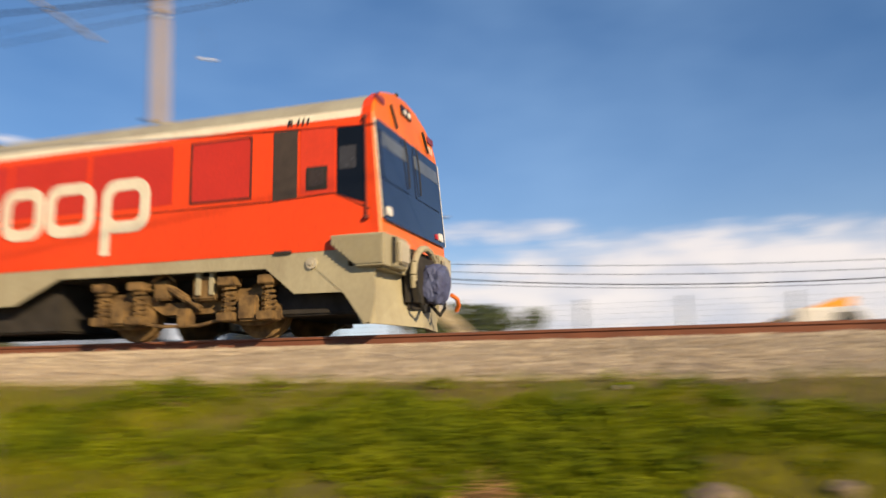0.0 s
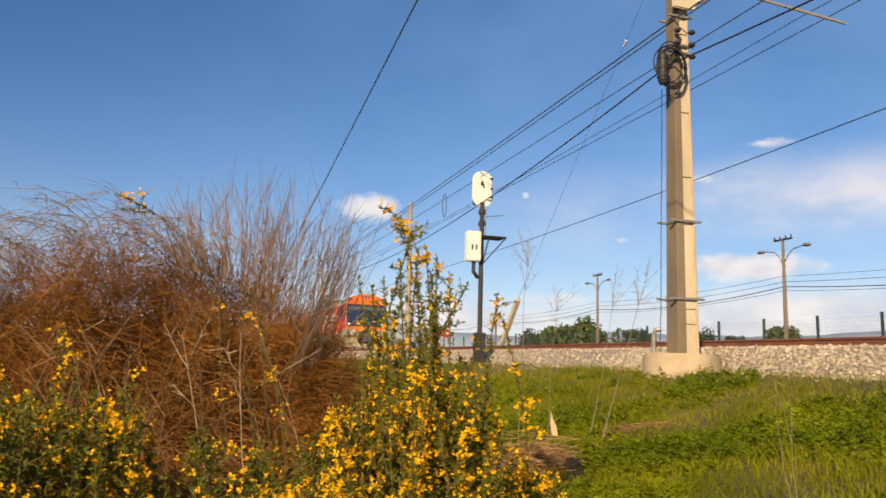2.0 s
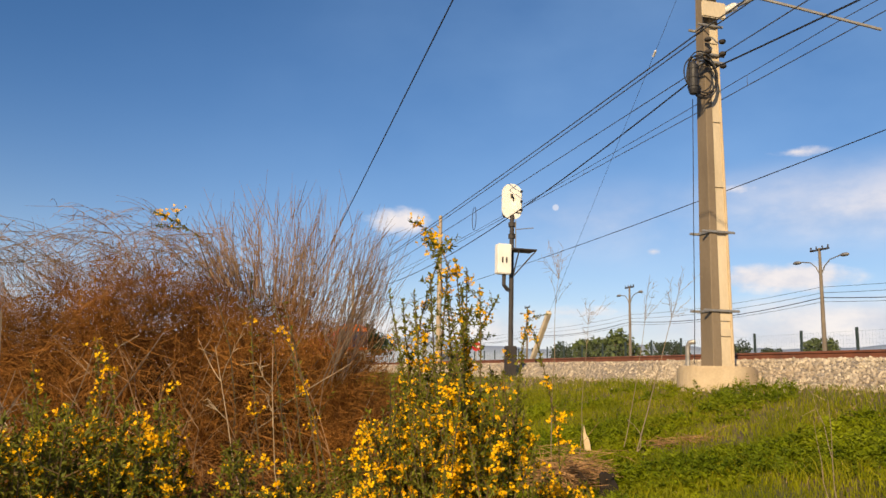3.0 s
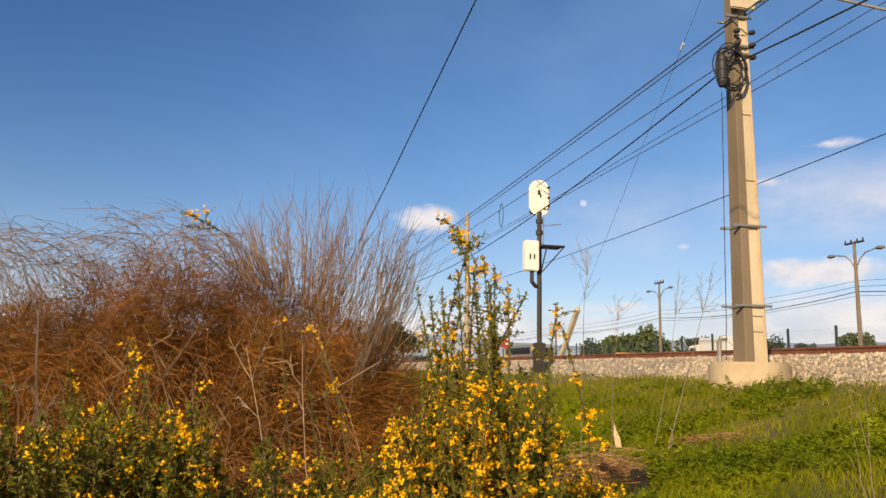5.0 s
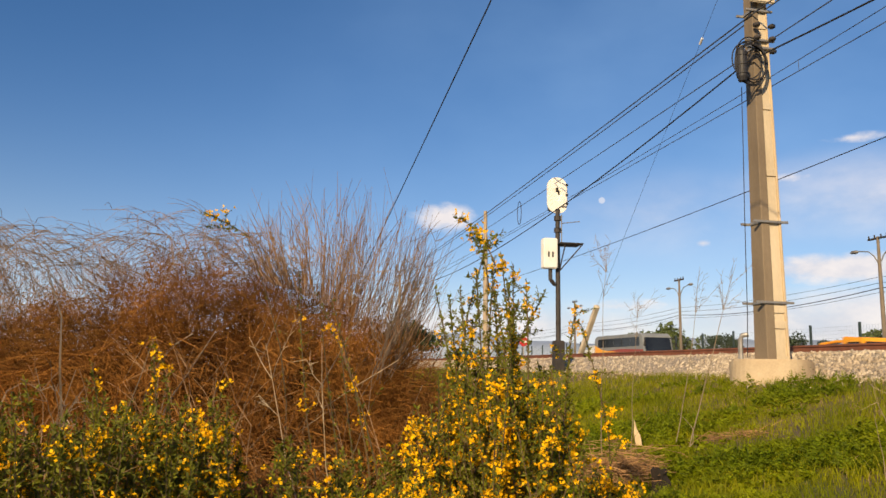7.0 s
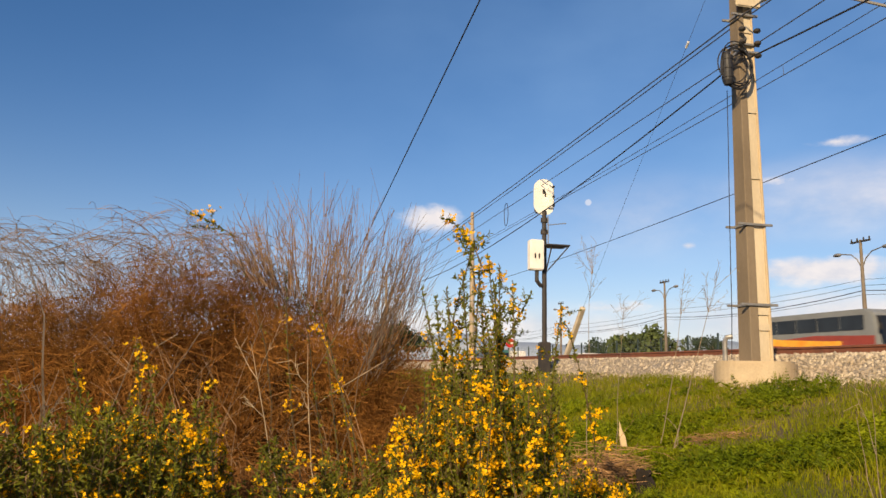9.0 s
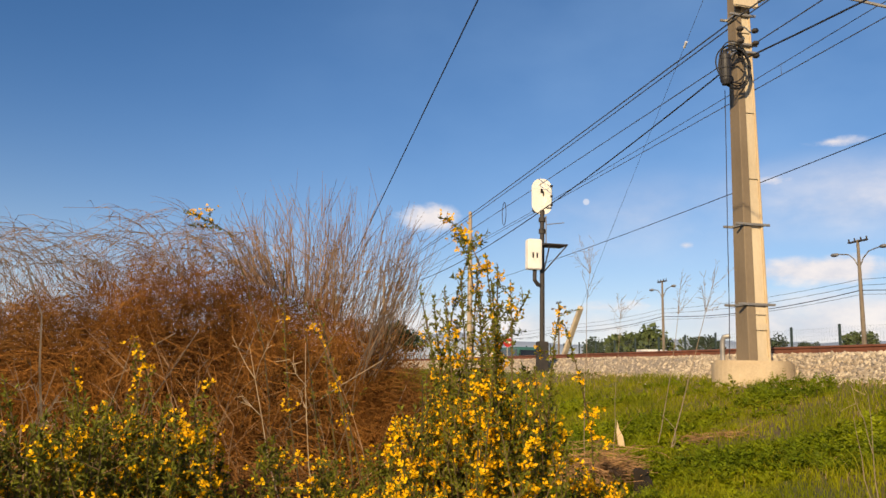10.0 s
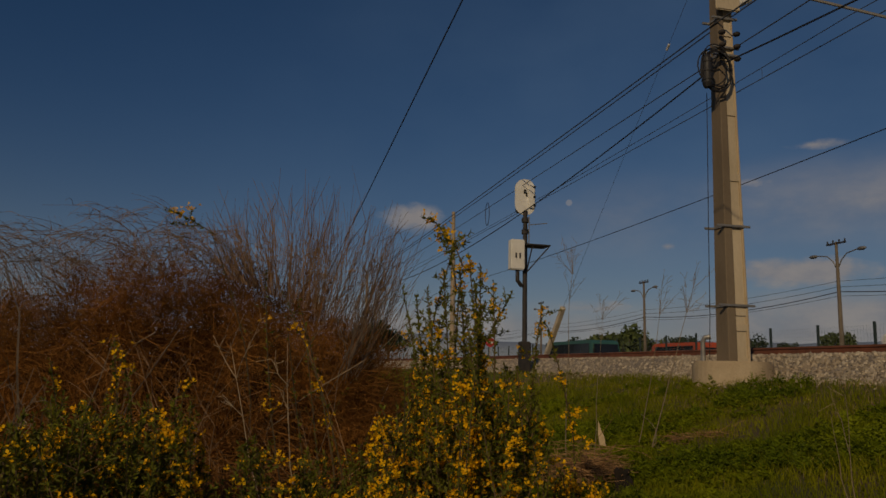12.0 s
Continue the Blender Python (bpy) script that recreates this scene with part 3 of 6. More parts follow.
    for i in range(4):
        bm.faces.new((A[i], A[i + 1], B[i + 1], B[i]))
        bm.faces.new((C[i], Dd[i], Dd[i + 1], C[i + 1]))
        bm.faces.new((A[i], C[i], C[i + 1], A[i + 1]))
        bm.faces.new((B[i], B[i + 1], Dd[i + 1], Dd[i]))
    bmesh.ops.recalc_face_normals(bm, faces=bm.faces)
    part("plough", bm, "train_grey", car, "grey snow plough below the cab")
    for s in (-1, 1):
        bm = bmesh.new()
        slab(bm, [(.12, .5), (.12, 1.0), (1.1, 1.0), (.62, .6), (.3, .16), (.2, .16)], s * 1.5 - (.04 if s > 0 else 0), "x", .04)
        part("plough_side", bm, "train_grey", car)
    # coupler with a blue cover
    cp = new("coupler")
    cp.parent = car
    tagged(cp, "coupler wrapped in a blue cover with an orange strap")
    bm = bmesh.new()
    for i in range(10):
        a, c = radians(-20 + 22 * i), radians(-20 + 22 * (i + 1))
        rod(bm, (.62 * math.cos(a), -.16, .92 + .52 * math.sin(a)), (.62 * math.cos(c), -.16, .92 + .52 * math.sin(c)), .055, .055, 8)
    part("guard_ring", bm, "train_grey", cp)
    # solid dark box for the draft gear; its recess's shade is in the colour
    bm = bmesh.new()
    box(bm, -.56, .56, -.17, .1, .42, 1.38, .1)
    part("draft_gear", bm, "underframe", cp)
    bm = bmesh.new()
    bmesh.ops.create_icosphere(bm, subdivisions=4, radius=1.0)
    for v in bm.verts:
        k = 1 + .12 * noise.noise(v.co * 2.0) - .16 * abs(noise.noise(v.co * 3.1))
        v.co = Vector((max(-.8, min(.8, v.co.x)) * .36 * k + .1, max(-.8, min(.8, v.co.y)) * .26 * k - .28, max(-.84, min(.8, v.co.z)) * .4 * k + .86))
    part("cover", bm, "blue_cover", cp, "creased blue tarpaulin cover")
    bm = bmesh.new()
    tube(bm, [(.22, -.52, .68), (.36, -.58, .62), (.5, -.56, .52), (.56, -.5, .44)], .035, 7)
    part("strap", bm, "hazard_orange", cp, "bright orange strap")
    for x in (-.5, .5):
        bm = bmesh.new()
        tube(bm, [(x, -.1, .95), (x * 1.25, -.24, .8), (x * 1.2, -.28, .5), (x * .8, -.26, .36), (x * .3, -.2, .5)], .03, 6)
        part("air_hose", bm, "rubber", cp)


def cab_side(car):
    for s in (-1, 1):
        bm = bmesh.new()
        side_plate(bm, s, [(.28, 1.95), (.28, 3.16), (.74, 3.16), (.74, 2.14), (.72, 2.12)], .008)
        part("cab_window", bm, "glass_dark", car, "dark cab side window")
        bm = bmesh.new()
        side_plate(bm, s, rounded(.42, .7, 2.5, 2.86, .02), .014)
        part("cab_pane", bm, "glass_pale", car, "greyish sliding pane")
        bm = bmesh.new()
        rod(bm, (s * 1.53, .24, 1.72), (s * 1.53, .27, 3.28), .014, .014, 8)
        ball(bm, (s * 1.54, .24, 1.72), .05, sub=1)
        ball(bm, (s * 1.53, .27, 3.28), .04, sub=1)
        part("grab_rail", bm, "train_seal", car)
        d = new("cab_door")
        d.parent = car
        tagged(d, "red cab door with a small window")
        bm = bmesh.new()
        side_plate(bm, s, rounded(.78, 1.36, 2.15, 3.2, .04), .006)
        part("door_leaf", bm, "train_red_dark", d)
        bm = bmesh.new()
        side_plate(bm, s, rounded(.9, 1.26, 2.21, 2.58, .02), .016)
        part("window_frame", bm, "rubber", d)
        bm = bmesh.new()
        side_plate(bm, s, rounded(.95, 1.21, 2.26, 2.53, .02), .02)
        part("pane", bm, "glass_brown", d)
        bm = bmesh.new()
        side_plate(bm, s, rounded(1.42, 1.84, 2.1, 3.21, .02), .008)
        part("louvre_panel", bm, "train_dark_panel", car, "black panel beside the cab door")
        bm = bmesh.new()
        frame_bar(bm, s, 2.26, 3.34, 2.2, 3.16, .035, .014)
        part("window_frame", bm, "train_seal", car, "dark rubber window seal")
        bm = bmesh.new()
        side_plate(bm, s, rounded(2.26, 3.34, 2.2, 3.16, .08), .008)
        part("window", bm, "train_window_film", car, "blanked red window")
        bm = bmesh.new()
        tubes = [(s * 1.503, .2, 1.85), (s * 1.503, .78, 2.14), (s * 1.503, 1.9, 2.09), (s * 1.503, 25.8, 2.06)]
        tube(bm, tubes, .011, 4)
        part("body_crease", bm, "train_seal", car, "dark seam along the side")
        bm = bmesh.new()
        rod(bm, (s * 1.49, 1.15, 1.08), (s * 1.53, 1.15, 1.08), .09, .09, 16)
        rod(bm, (s * 1.52, 1.15, 1.08), (s * 1.545, 1.15, 1.08), .05, .04, 12)
        part("filler_cap", bm, "train_pale_grey", car)
        bm = bmesh.new()
        x0, x1 = sorted((s * 1.5, s * 1.54))
        box(bm, x0, x1, 1.5, 1.78, 1.25, 1.29)
        part("step", bm, "dark_iron", car)


def make_train():
    for k, c1, c2, ro in (("glass_blind", (.12, .14, .17), (.1, .115, .14), .2), ("lamp_red", (.6, .03, .03), None, .3), ("lamp_red_dark", (.22, .03, .025), None, .3),
                          ("train_pale_grey", (.46, .43, .35), (.38, .35, .28), .7), ("hazard_orange", (.9, .2, .02), None, .6), ("glass_pale", (.05, .05, .055), (.04, .04, .045), .25),
                          ("train_red_dark", (.68, .05, .012), (.62, .045, .012), .45), ("glass_brown", (.05, .035, .025), None, .25),
                          ("train_dark_panel", (.06, .045, .035), (.04, .03, .025), .6), ("train_seal", (.16, .02, .012), (.09, .02, .015), .7)):
        M[k] = material(k, c1, c2, ro, scale=4, fine=30)
    root = thing("train", pose(TRACK, 4.22, RAIL), "red electric passenger train with an orange cab and grimy grey skirts", "train")
    for k in range(3):
        car = new("carriage")
        car.parent = root
        car.location = (0, 26.4 * k, 0)
        tagged(car, "red railway carriage with a grey roof")
        cab = k == 0
        L0, L1 = (.1, 25.9) if cab else (0.0, 25.9)
        car_shell(car, L0, L1, cab)
        arches = [3.55, 22.2]
        skirt(car, .55 if cab else 0.0, L1, arches, cab)
        for a in arches:
            bogie(a, car, k == 0 and a < 5)
        if cab:
            cab_front(car)
            cab_side(car)
            windows(car, (3.72, 5.46, 7.2, 10.4, 12.1, 15.6, 17.3, 19.0), 1.66)
            # cream sign: six plain letter-like shapes, seen from the side from the cab backwards
            sign_shapes(car, [[(4.14, 5.12, 1.8, 2.72, .2), (4.92, 5.12, 1.43, 2.2, 0)], [(5.27, 6.32, 1.8, 2.74, .2)], [(6.36, 7.3, 1.8, 2.74, .2)],
                              [(7.45, 8.5, 1.8, 2.74, .2)], [(8.66, 9.62, 1.8, 2.74, .2)], [(9.8, 10.7, 1.6, 2.1, 0), (10.25, 10.7, 2.06, 3.1, 0)]])
            glyph_writing(car, "R 111", .17, Matrix.Translation((-1.49, 1.62, 3.28)) @ pose(0, 0, 0, 90, 0, -90) @ pose(0, 0, 0, -14), "rubber", "running_number", "small dark running number")
            glyph_writing(car, "111", .19, Matrix.Translation((.95, .115, 3.38)) @ pose(0, 0, 0, 85, 0, 0), "train_white", "front_number", "white number on the cab")
            for y in (8.8, 18.5):
                bm = bmesh.new()
                box(bm, -.8, .8, y, y + 2.0, 3.8, 4.12, .06)
                part("roof_unit", bm, "dark_iron", car)
        else:
            windows(car, (1.6, 3.3, 5.0, 9.0, 10.7, 12.4, 14.1, 18.6, 20.3, 22.0), 1.6)
            for y in (1.8, 4.4, 7.0):
                bm = bmesh.new()
                side_plate(bm, -1, rounded(y, y + 2.2, 1.62, 2.05, .1), .012)
                part("slogan_panel", bm, "train_white", car, "cream advertising strip")
        for s in (-1, 1):
            for y in ((13.9,) if cab else (7.0, 16.2)):
                bm = bmesh.new()
                side_plate(bm, s, rounded(y, y + 1.4, 1.3, 3.22, .05), .009)
                part("passenger_door", bm, "train_red_dark", car, "red sliding passenger door")
    return root


train = make_train()

# ---- catenary poles and wires ----


def near_pole(y, detail, foundation=True):
    p = thing("catenary_pole", pose(8.6, y, 1.36), "weathered concrete catenary pole with an open channel", "pole", "catenary poles")
    H = 9.6
    bm = bmesh.new()
    rod(bm, (0, 0, -.1), (0, 0, .37), .71, .70, 40)
    bmesh.ops.bevel(bm, geom=[e for e in bm.edges if all(v.co.z > .3 for v in e.verts)], offset=.04, segments=2, affect="EDGES")
    part("foundation", bm, "footing", p, "round cream concrete footing")

    def taper(bm, x0, x1, y0, y1, k):
        r = bmesh.ops.create_cube(bm, size=1.0)
        for v in r["verts"]:
            t = k if v.co.z > 0 else 1.0
            v.co = Vector(((x0 if v.co.x < 0 else x1) * t, (y0 if v.co.y < 0 else y1) * (t if abs(y0) > .1 else 1), .3 if v.co.z < 0 else H))
        return r
    k = .58
    # brown left flange darkened as the shaded side; web and right flange paled as sunlit
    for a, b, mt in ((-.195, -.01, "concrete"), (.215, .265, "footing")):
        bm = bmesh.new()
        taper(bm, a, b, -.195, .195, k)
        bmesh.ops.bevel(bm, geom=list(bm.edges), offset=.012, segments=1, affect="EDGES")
        part("flange", bm, mt, p, "concrete flange, its tone set by side light")
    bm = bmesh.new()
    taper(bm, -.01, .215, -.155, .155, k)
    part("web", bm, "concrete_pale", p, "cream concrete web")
    for z in (.3, .92, 1.2, 3.72, 5.0, 6.6):
        bm = bmesh.new()
        t = 1 - (1 - k) * z / H
        box(bm, -.01 * t, .215 * t, -.187 * t, -.12 * t, z, z + .13)
        part("cross_rib", bm, "concrete_pale", p)
    for z in (1.38, 2.85, 6.2, 6.35, 6.95):
        t = 1 - (1 - k) * z / H
        bm = bmesh.new()
        for sy in (-1, 1):
            box(bm, -.4 * t, .4 * t, sy * .22 * t - .02, sy * .22 * t + .02, z - .022, z + .022, .005)
        box(bm, -.225 * t, -.195 * t, -.21 * t, .21 * t, z - .022, z + .022)
        box(bm, .265 * t, .295 * t, -.21 * t, .21 * t, z - .022, z + .022)
        part("clamp", bm, "galv", p, "steel clamp band")
    if detail:
        bm = bmesh.new()
        rod(bm, (-.54, -.34, 5.5), (-.54, -.34, 5.98), .1, .1, 16)
        rod(bm, (-.54, -.34, 5.98), (-.54, -.34, 6.05), .075, .05, 12)
        rod(bm, (-.54, -.34, 5.42), (-.54, -.34, 5.5), .07, .1, 12)
        for z in (5.55, 5.72, 5.9):
            rod(bm, (-.54, -.34, z), (-.54, -.34, z + .03), .112, .112, 16)
        part("splice_enclosure", bm, "cable", p, "black cable joint canister")
        rng = random.Random(3)
        for k2 in range(7):
            bm = bmesh.new()
            rx, rz, cx, cz = .3 + rng.uniform(-.05, .05), .42 + rng.uniform(-.08, .06), -.36 + rng.uniform(-.05, .05), 5.8 + rng.uniform(-.06, .06)
            pts = [(cx + rx * math.cos(a), -.3 - .012 * k2, cz + rz * math.sin(a)) for a in (i * 2 * math.pi / 24 for i in range(25))]
            tube(bm, pts, .013, 5)
            part("cable_coil", bm, "cable", p, "loop of black cable")
        bm = bmesh.new()
        tube(bm, [(-.27, .1, 5.5), (-.28, .12, 4.3), (-.3, .14, 3.0), (-.32, .16, 1.2), (-.33, .2, .4)], .008, 5)
        part("down_cable", bm, "cable", p)
        bm = bmesh.new()
        tube(bm, [(-.4, .3, .34), (-.4, .3, .72), (-.37, .28, .8), (-.28, .22, .82)], .045, 8)
        part("conduit", bm, "galv", p, "bent steel conduit at the foot")
        for z in (6.1, 6.35, 6.6):
            for x in (.18, -.14):
                bm = bmesh.new()
                ball(bm, (x, -.26, z), .07, 1, 1, .7)
                part("insulator", bm, "dark_iron", p)
        for z in (7.05, 7.5):
            bm = bmesh.new()
            box(bm, -.26, .26, -.3, -.24, z, z + .34, .02)
            part("marker_plate", bm, "concrete_pale", p, "pale painted plate")
    # cantilever over the track
    bm = bmesh.new()
    tube(bm, [(.2, -.1, 7.25), (2.6, -.85, 8.4)], .04, 8)
    part("cantilever_stay", bm, "galv", p)
    bm = bmesh.new()
    tube(bm, [(.25, -.1, 8.35), (2.6, -.85, 8.5)], .035, 8)
    part("cantilever_tube", bm, "galv", p)
    bm = bmesh.new()
    tube(bm, [(.9, -.35, 7.6), (2.95, -1.3, 6.8)], .03, 8)
    part("registration_arm", bm, "galv", p)
    bm = bmesh.new()
    for i in range(5):
        rod(bm, (.25 + .06 * i, -.12 - .02 * i, 7.27 + .029 * i), (.31 + .06 * i, -.14 - .02 * i, 7.3 + .029 * i), .09, .07, 12)
    part("insulator", bm, "porcelain", p)
    return p


def far_pole(y, h=12.0):
    p = thing("utility_pole", pose(14.9, y - .35, 1.4, -2.0), "pale round tapered pole beside the tracks", "pole", "utility poles")
    bm = bmesh.new()
    rod(bm, (0, 0, -.1), (0, 0, h), .235, .13, 20)
    part("shaft", bm, "pole_wood", p)
    for z in (3.6, 5.2, 6.2, 9.0):
        bm = bmesh.new()
        rod(bm, (0, 0, z - .04), (0, 0, z + .04), .24 - z * .0085, .24 - z * .0085, 16)
        part("band", bm, "galv", p)
    bm = bmesh.new()
    rod(bm, (-.15, 0, 6.2), (-.4, 0, 6.2), .025, .025, 6)
    ball(bm, (-.42, 0, 6.2), .06)
    part("bracket", bm, "dark_iron", p)
    bm = bmesh.new()
    box(bm, -.35, .1, -.03, .03, 9.1, 9.16)
    part("bracket", bm, "dark_iron", p)
    bm = bmesh.new()
    ball(bm, (0, 0, 0.06), .8, 1, 1, .3)
    part("earth_mound", bm, "soil", p)
    return p


near_pole(12.2, True)
near_pole(-31.0, False)
near_pole(98.0, False)
for y in (12.2, -31.0, 55.2, 98.0):
    far_pole(y)


def wire(name, ends, sag, r, mt, label, parent=None, n=24):
    """A hanging wire through its supports."""
    bm = bmesh.new()
    for a, b in zip(ends, ends[1:]):
        a, b = Vector(a), Vector(b)
        pts = [a.lerp(b, i / n) - Vector((0, 0, sag * 4 * (i / n) * (1 - i / n))) for i in range(n + 1)]
        tube(bm, pts, r, 5)
    return tagged(mesh_object(name, bm, mt), label, "wire")


Y4 = (-31.0, 12.2, 55.2, 98.0)
wire("feeder_wire", [(8.45, y, 8.22) for y in Y4], .1, .016, "copper_wire", "dark overhead feeder wire on the concrete poles")
wire("feeder_wire", [(8.75, y, 8.36) for y in Y4], .15, .014, "copper_wire", "dark overhead feeder wire on the concrete poles")
wire("earth_wire", [(8.8, y, 7.73) for y in Y4], .05, .012, "copper_wire", "thin overhead earth wire on the concrete poles")
wire("telephone_cable", [(8.4, y, 7.32) for y in Y4], 1.1, .017, "cable", "thick black cable slung between concrete poles")
wire("messenger_wire", [(TRACK, y, 8.9) for y in Y4], .2, .01, "copper_wire", "thin sagging messenger wire over the track")
wire("contact_wire", [(TRACK, -40, 8.58), (TRACK, 120, 8.58)], 0, .012, "copper_wire", "taut contact wire over the track")
wire("roadside_cable", [(14.55, y, 7.45) for y in Y4[1:]], .25, .014, "cable", "dark cable between the round poles")
wire("overhead_cable", [(3.2, -20, 11.25), (3.2, 12, 7.6), (3.2, 42, 4.2)], 0, .014, "cable", "dark cable that climbs over the shrubs")
for i in range(9):
    y = 15 + i * 9.0
    u = ((y - 12.2) % 43) / 43
    wire("dropper", [(TRACK, y, 8.9 - .2 * 4 * u * (1 - u)), (TRACK, y, 8.58)], 0, .006, "copper_wire", "thin dropper between the wires over the track", n=1)

# guy wires with slanting anchor posts


def anchor(foot, top, wire_end, insulator):
    p = thing("guy_anchor", pose(*foot), "slanting concrete anchor post with a guy wire", "anchor post", "guy anchors")
    d = Vector(top) - Vector(foot)
    bm = bmesh.new()
    m = Matrix.Translation(d / 2) @ d.to_track_quat("Z", "Y").to_matrix().to_4x4() @ Matrix.Diagonal((.22, .2, d.length, 1))
    bmesh.ops.create_cube(bm, size=1.0, matrix=m)
    bmesh.ops.bevel(bm, geom=list(bm.edges), offset=.02, segments=1, affect="EDGES")
    part("post", bm, "concrete_pale", p)
    if wire_end:
        w = Vector(wire_end) - Vector(foot)
        bm = bmesh.new()
        tube(bm, [d * .98, w], .006, 5)
        part("guy_wire", bm, "copper_wire", p)
        q = d.lerp(w, insulator)
        bm = bmesh.new()
        rod(bm, q, q + (w - d).normalized() * .22, .04, .04, 10)
        part("insulator", bm, "porcelain", p)


anchor((14.0, 3.68, 1.85), (14.0, 5.08, 3.1), None, 0)
anchor((14.0, 34.8, 1.7), (14.0, 32.3, 4.36), (12.07, 18.05, 13.0), .84)
bm = bmesh.new()
tube(bm, [(.0, .24 * math.cos(i * math.pi / 12), -.45 + .45 * math.sin(i * math.pi / 12)) for i in range(25)], .013, 5)
ob = mesh_object("cable_loop", bm, "cable")
ob.location = (8.8, 27.6, 7.9)
tagged(ob, "loop of spare black cable hung from a wire", "cable")
bm = bmesh.new()
rod(bm, (0, 0, -.08), (0, 0, .08), .034, .034, 12)
p = thing("line_insulator", pose(TRACK, 8.45, 7.48, 90, 0, 70), "small white insulator hung from the overhead line", "insulator")
part("insulator", bm, "porcelain", p)
bm = bmesh.new()
rod(bm, (0, 0, 0), (0, .72, 0), .003, .003, 5)
part("hanger", bm, "copper_wire", p)
for x, y, h in ((3.2, 42.0, 4.3), (3.2, -20.0, 11.3)):
    p = thing("cable_post", pose(x, y, ground_z(x, y)), "plain round timber post that holds a cable", "pole")
    bm = bmesh.new()
    rod(bm, (0, 0, -.2), (0, 0, h - ground_z(x, y)), .1, .08, 12)
    part("shaft", bm, "pole_wood", p)

# ---- signal ----


def signal():
    p = thing("railway_signal", pose(8.9, 23.7, 1.42), "railway light signal seen from behind, white backboard on a black post", "signal")
    bm = bmesh.new()
    rod(bm, (0, 0, 0), (0, 0, 5.4), .085, .075, 14)
    rod(bm, (0, 0, 4.6), (0, 0, 4.75), .12, .12, 14)
    rod(bm, (0, 0, 5.0), (0, 0, 5.15), .12, .12, 14)
    part("post", bm, "dark_iron", p, "black painted steel post")
    bm = bmesh.new()
    box(bm, -.17, .17, -.17, .17, -.05, 1.0, .03)
    part("base_box", bm, "dark_iron", p, "dark steel base")
    bm = bmesh.new()
    slab(bm, rounded(-.36, .36, 5.26, 6.5, .34, 8), .0, "y", .05)
    part("backboard", bm, "white_paint", p, "white oval backboard")
    bm = bmesh.new()
    box(bm, -.26, .26, .05, .3, 5.35, 6.4, .04)
    part("lamp_case", bm, "dark_iron", p)
    for z in (5.7, 6.1):
        bm = bmesh.new()
        rod(bm, (0, .3, z), (0, .6, z), .14, .16, 14)
        part("lamp_hood", bm, "dark_iron", p)
    bm = bmesh.new()
    box(bm, .1, .32, -.09, -.0, 5.5, 6.3, .02)
    part("rear_door", bm, "white_paint", p)
    for z in (5.55, 5.85, 6.2):
        bm = bmesh.new()
        box(bm, .26, .34, -.12, -.08, z, z + .07)
        part("hinge", bm, "rubber", p)
    bm = bmesh.new()
    box(bm, -.06, .02, -.03, -.005, 6.0, 6.14)
    box(bm, .02, .06, -.03, -.005, 5.9, 6.05)
    part("latch", bm, "rubber", p)
    bm = bmesh.new()
    box(bm, -.58, -.1, -.28, .06, 3.35, 4.36, .03)
    part("relay_cabinet", bm, "white_paint", p, "white metal cabinet on the post")
    for x in (-.42, -.28):
        bm = bmesh.new()
        box(bm, x - .025, x + .025, -.3, -.28, 3.72, 3.9, .004)
        part("cabinet_latch", bm, "dark_iron", p)
    bm = bmesh.new()
    tube(bm, [(-.3, -.1, 3.35), (-.3, -.1, 3.0), (-.15, -.05, 2.85), (-.08, 0, 2.85)], .07, 8)
    part("cable_elbow", bm, "dark_iron", p)
    bm = bmesh.new()
    box(bm, -.1, .72, -.5, .2, 4.16, 4.2)
    for a, b in (((.1, -.45, 4.16), (.05, 0, 3.3)), ((.7, -.45, 4.16), (.05, 0, 3.3))):
        rod(bm, a, b, .022, .022, 6)
    part("service_platform", bm, "dark_iron", p, "small steel service platform")
    bm = bmesh.new()
    tube(bm, [(.1, -.1, 4.2), (.1, -.1, 5.2)], .02, 6)
    tube(bm, [(.1, -.1, 4.9), (.75, -.1, 5.0)], .015, 6)
    part("bracket", bm, "galv", p)


signal()

# ---- street lamps, roadside wires, fence ----


def street_lamp(y):
    p = thing("street_lamp", pose(34.4, y, 1.95), "double-armed street lamp on a tapered concrete post", "street lamp", "street lamps")
    bm = bmesh.new()
    rod(bm, (0, 0, 0), (0, 0, 7.65), .15, .08, 14)
    part("post", bm, "lamp_post", p)
    bm = bmesh.new()
    box(bm, -.06, .06, -.75, .75, 7.5, 7.6)
    for yy in (-.7, -.25, .25, .7):
        rod(bm, (0, yy, 7.6), (0, yy, 7.78), .05, .04, 8)
    part("crossarm", bm, "dark_iron", p)
    for s in (-1, 1):
        arm = bmesh.new()
        tube(arm, [(0, 0, 5.9), (0, s * .35, 6.5), (0, s * .8, 6.85), (0, s * 1.7, 7.0)], .038, 6)
        part("arm", arm, "galv", p)
        bm = bmesh.new()
        ball(bm, (0, s * 1.95, 6.98), .34, .5, 1, .35)
        part("lantern", bm, "galv", p, "grey lamp head")


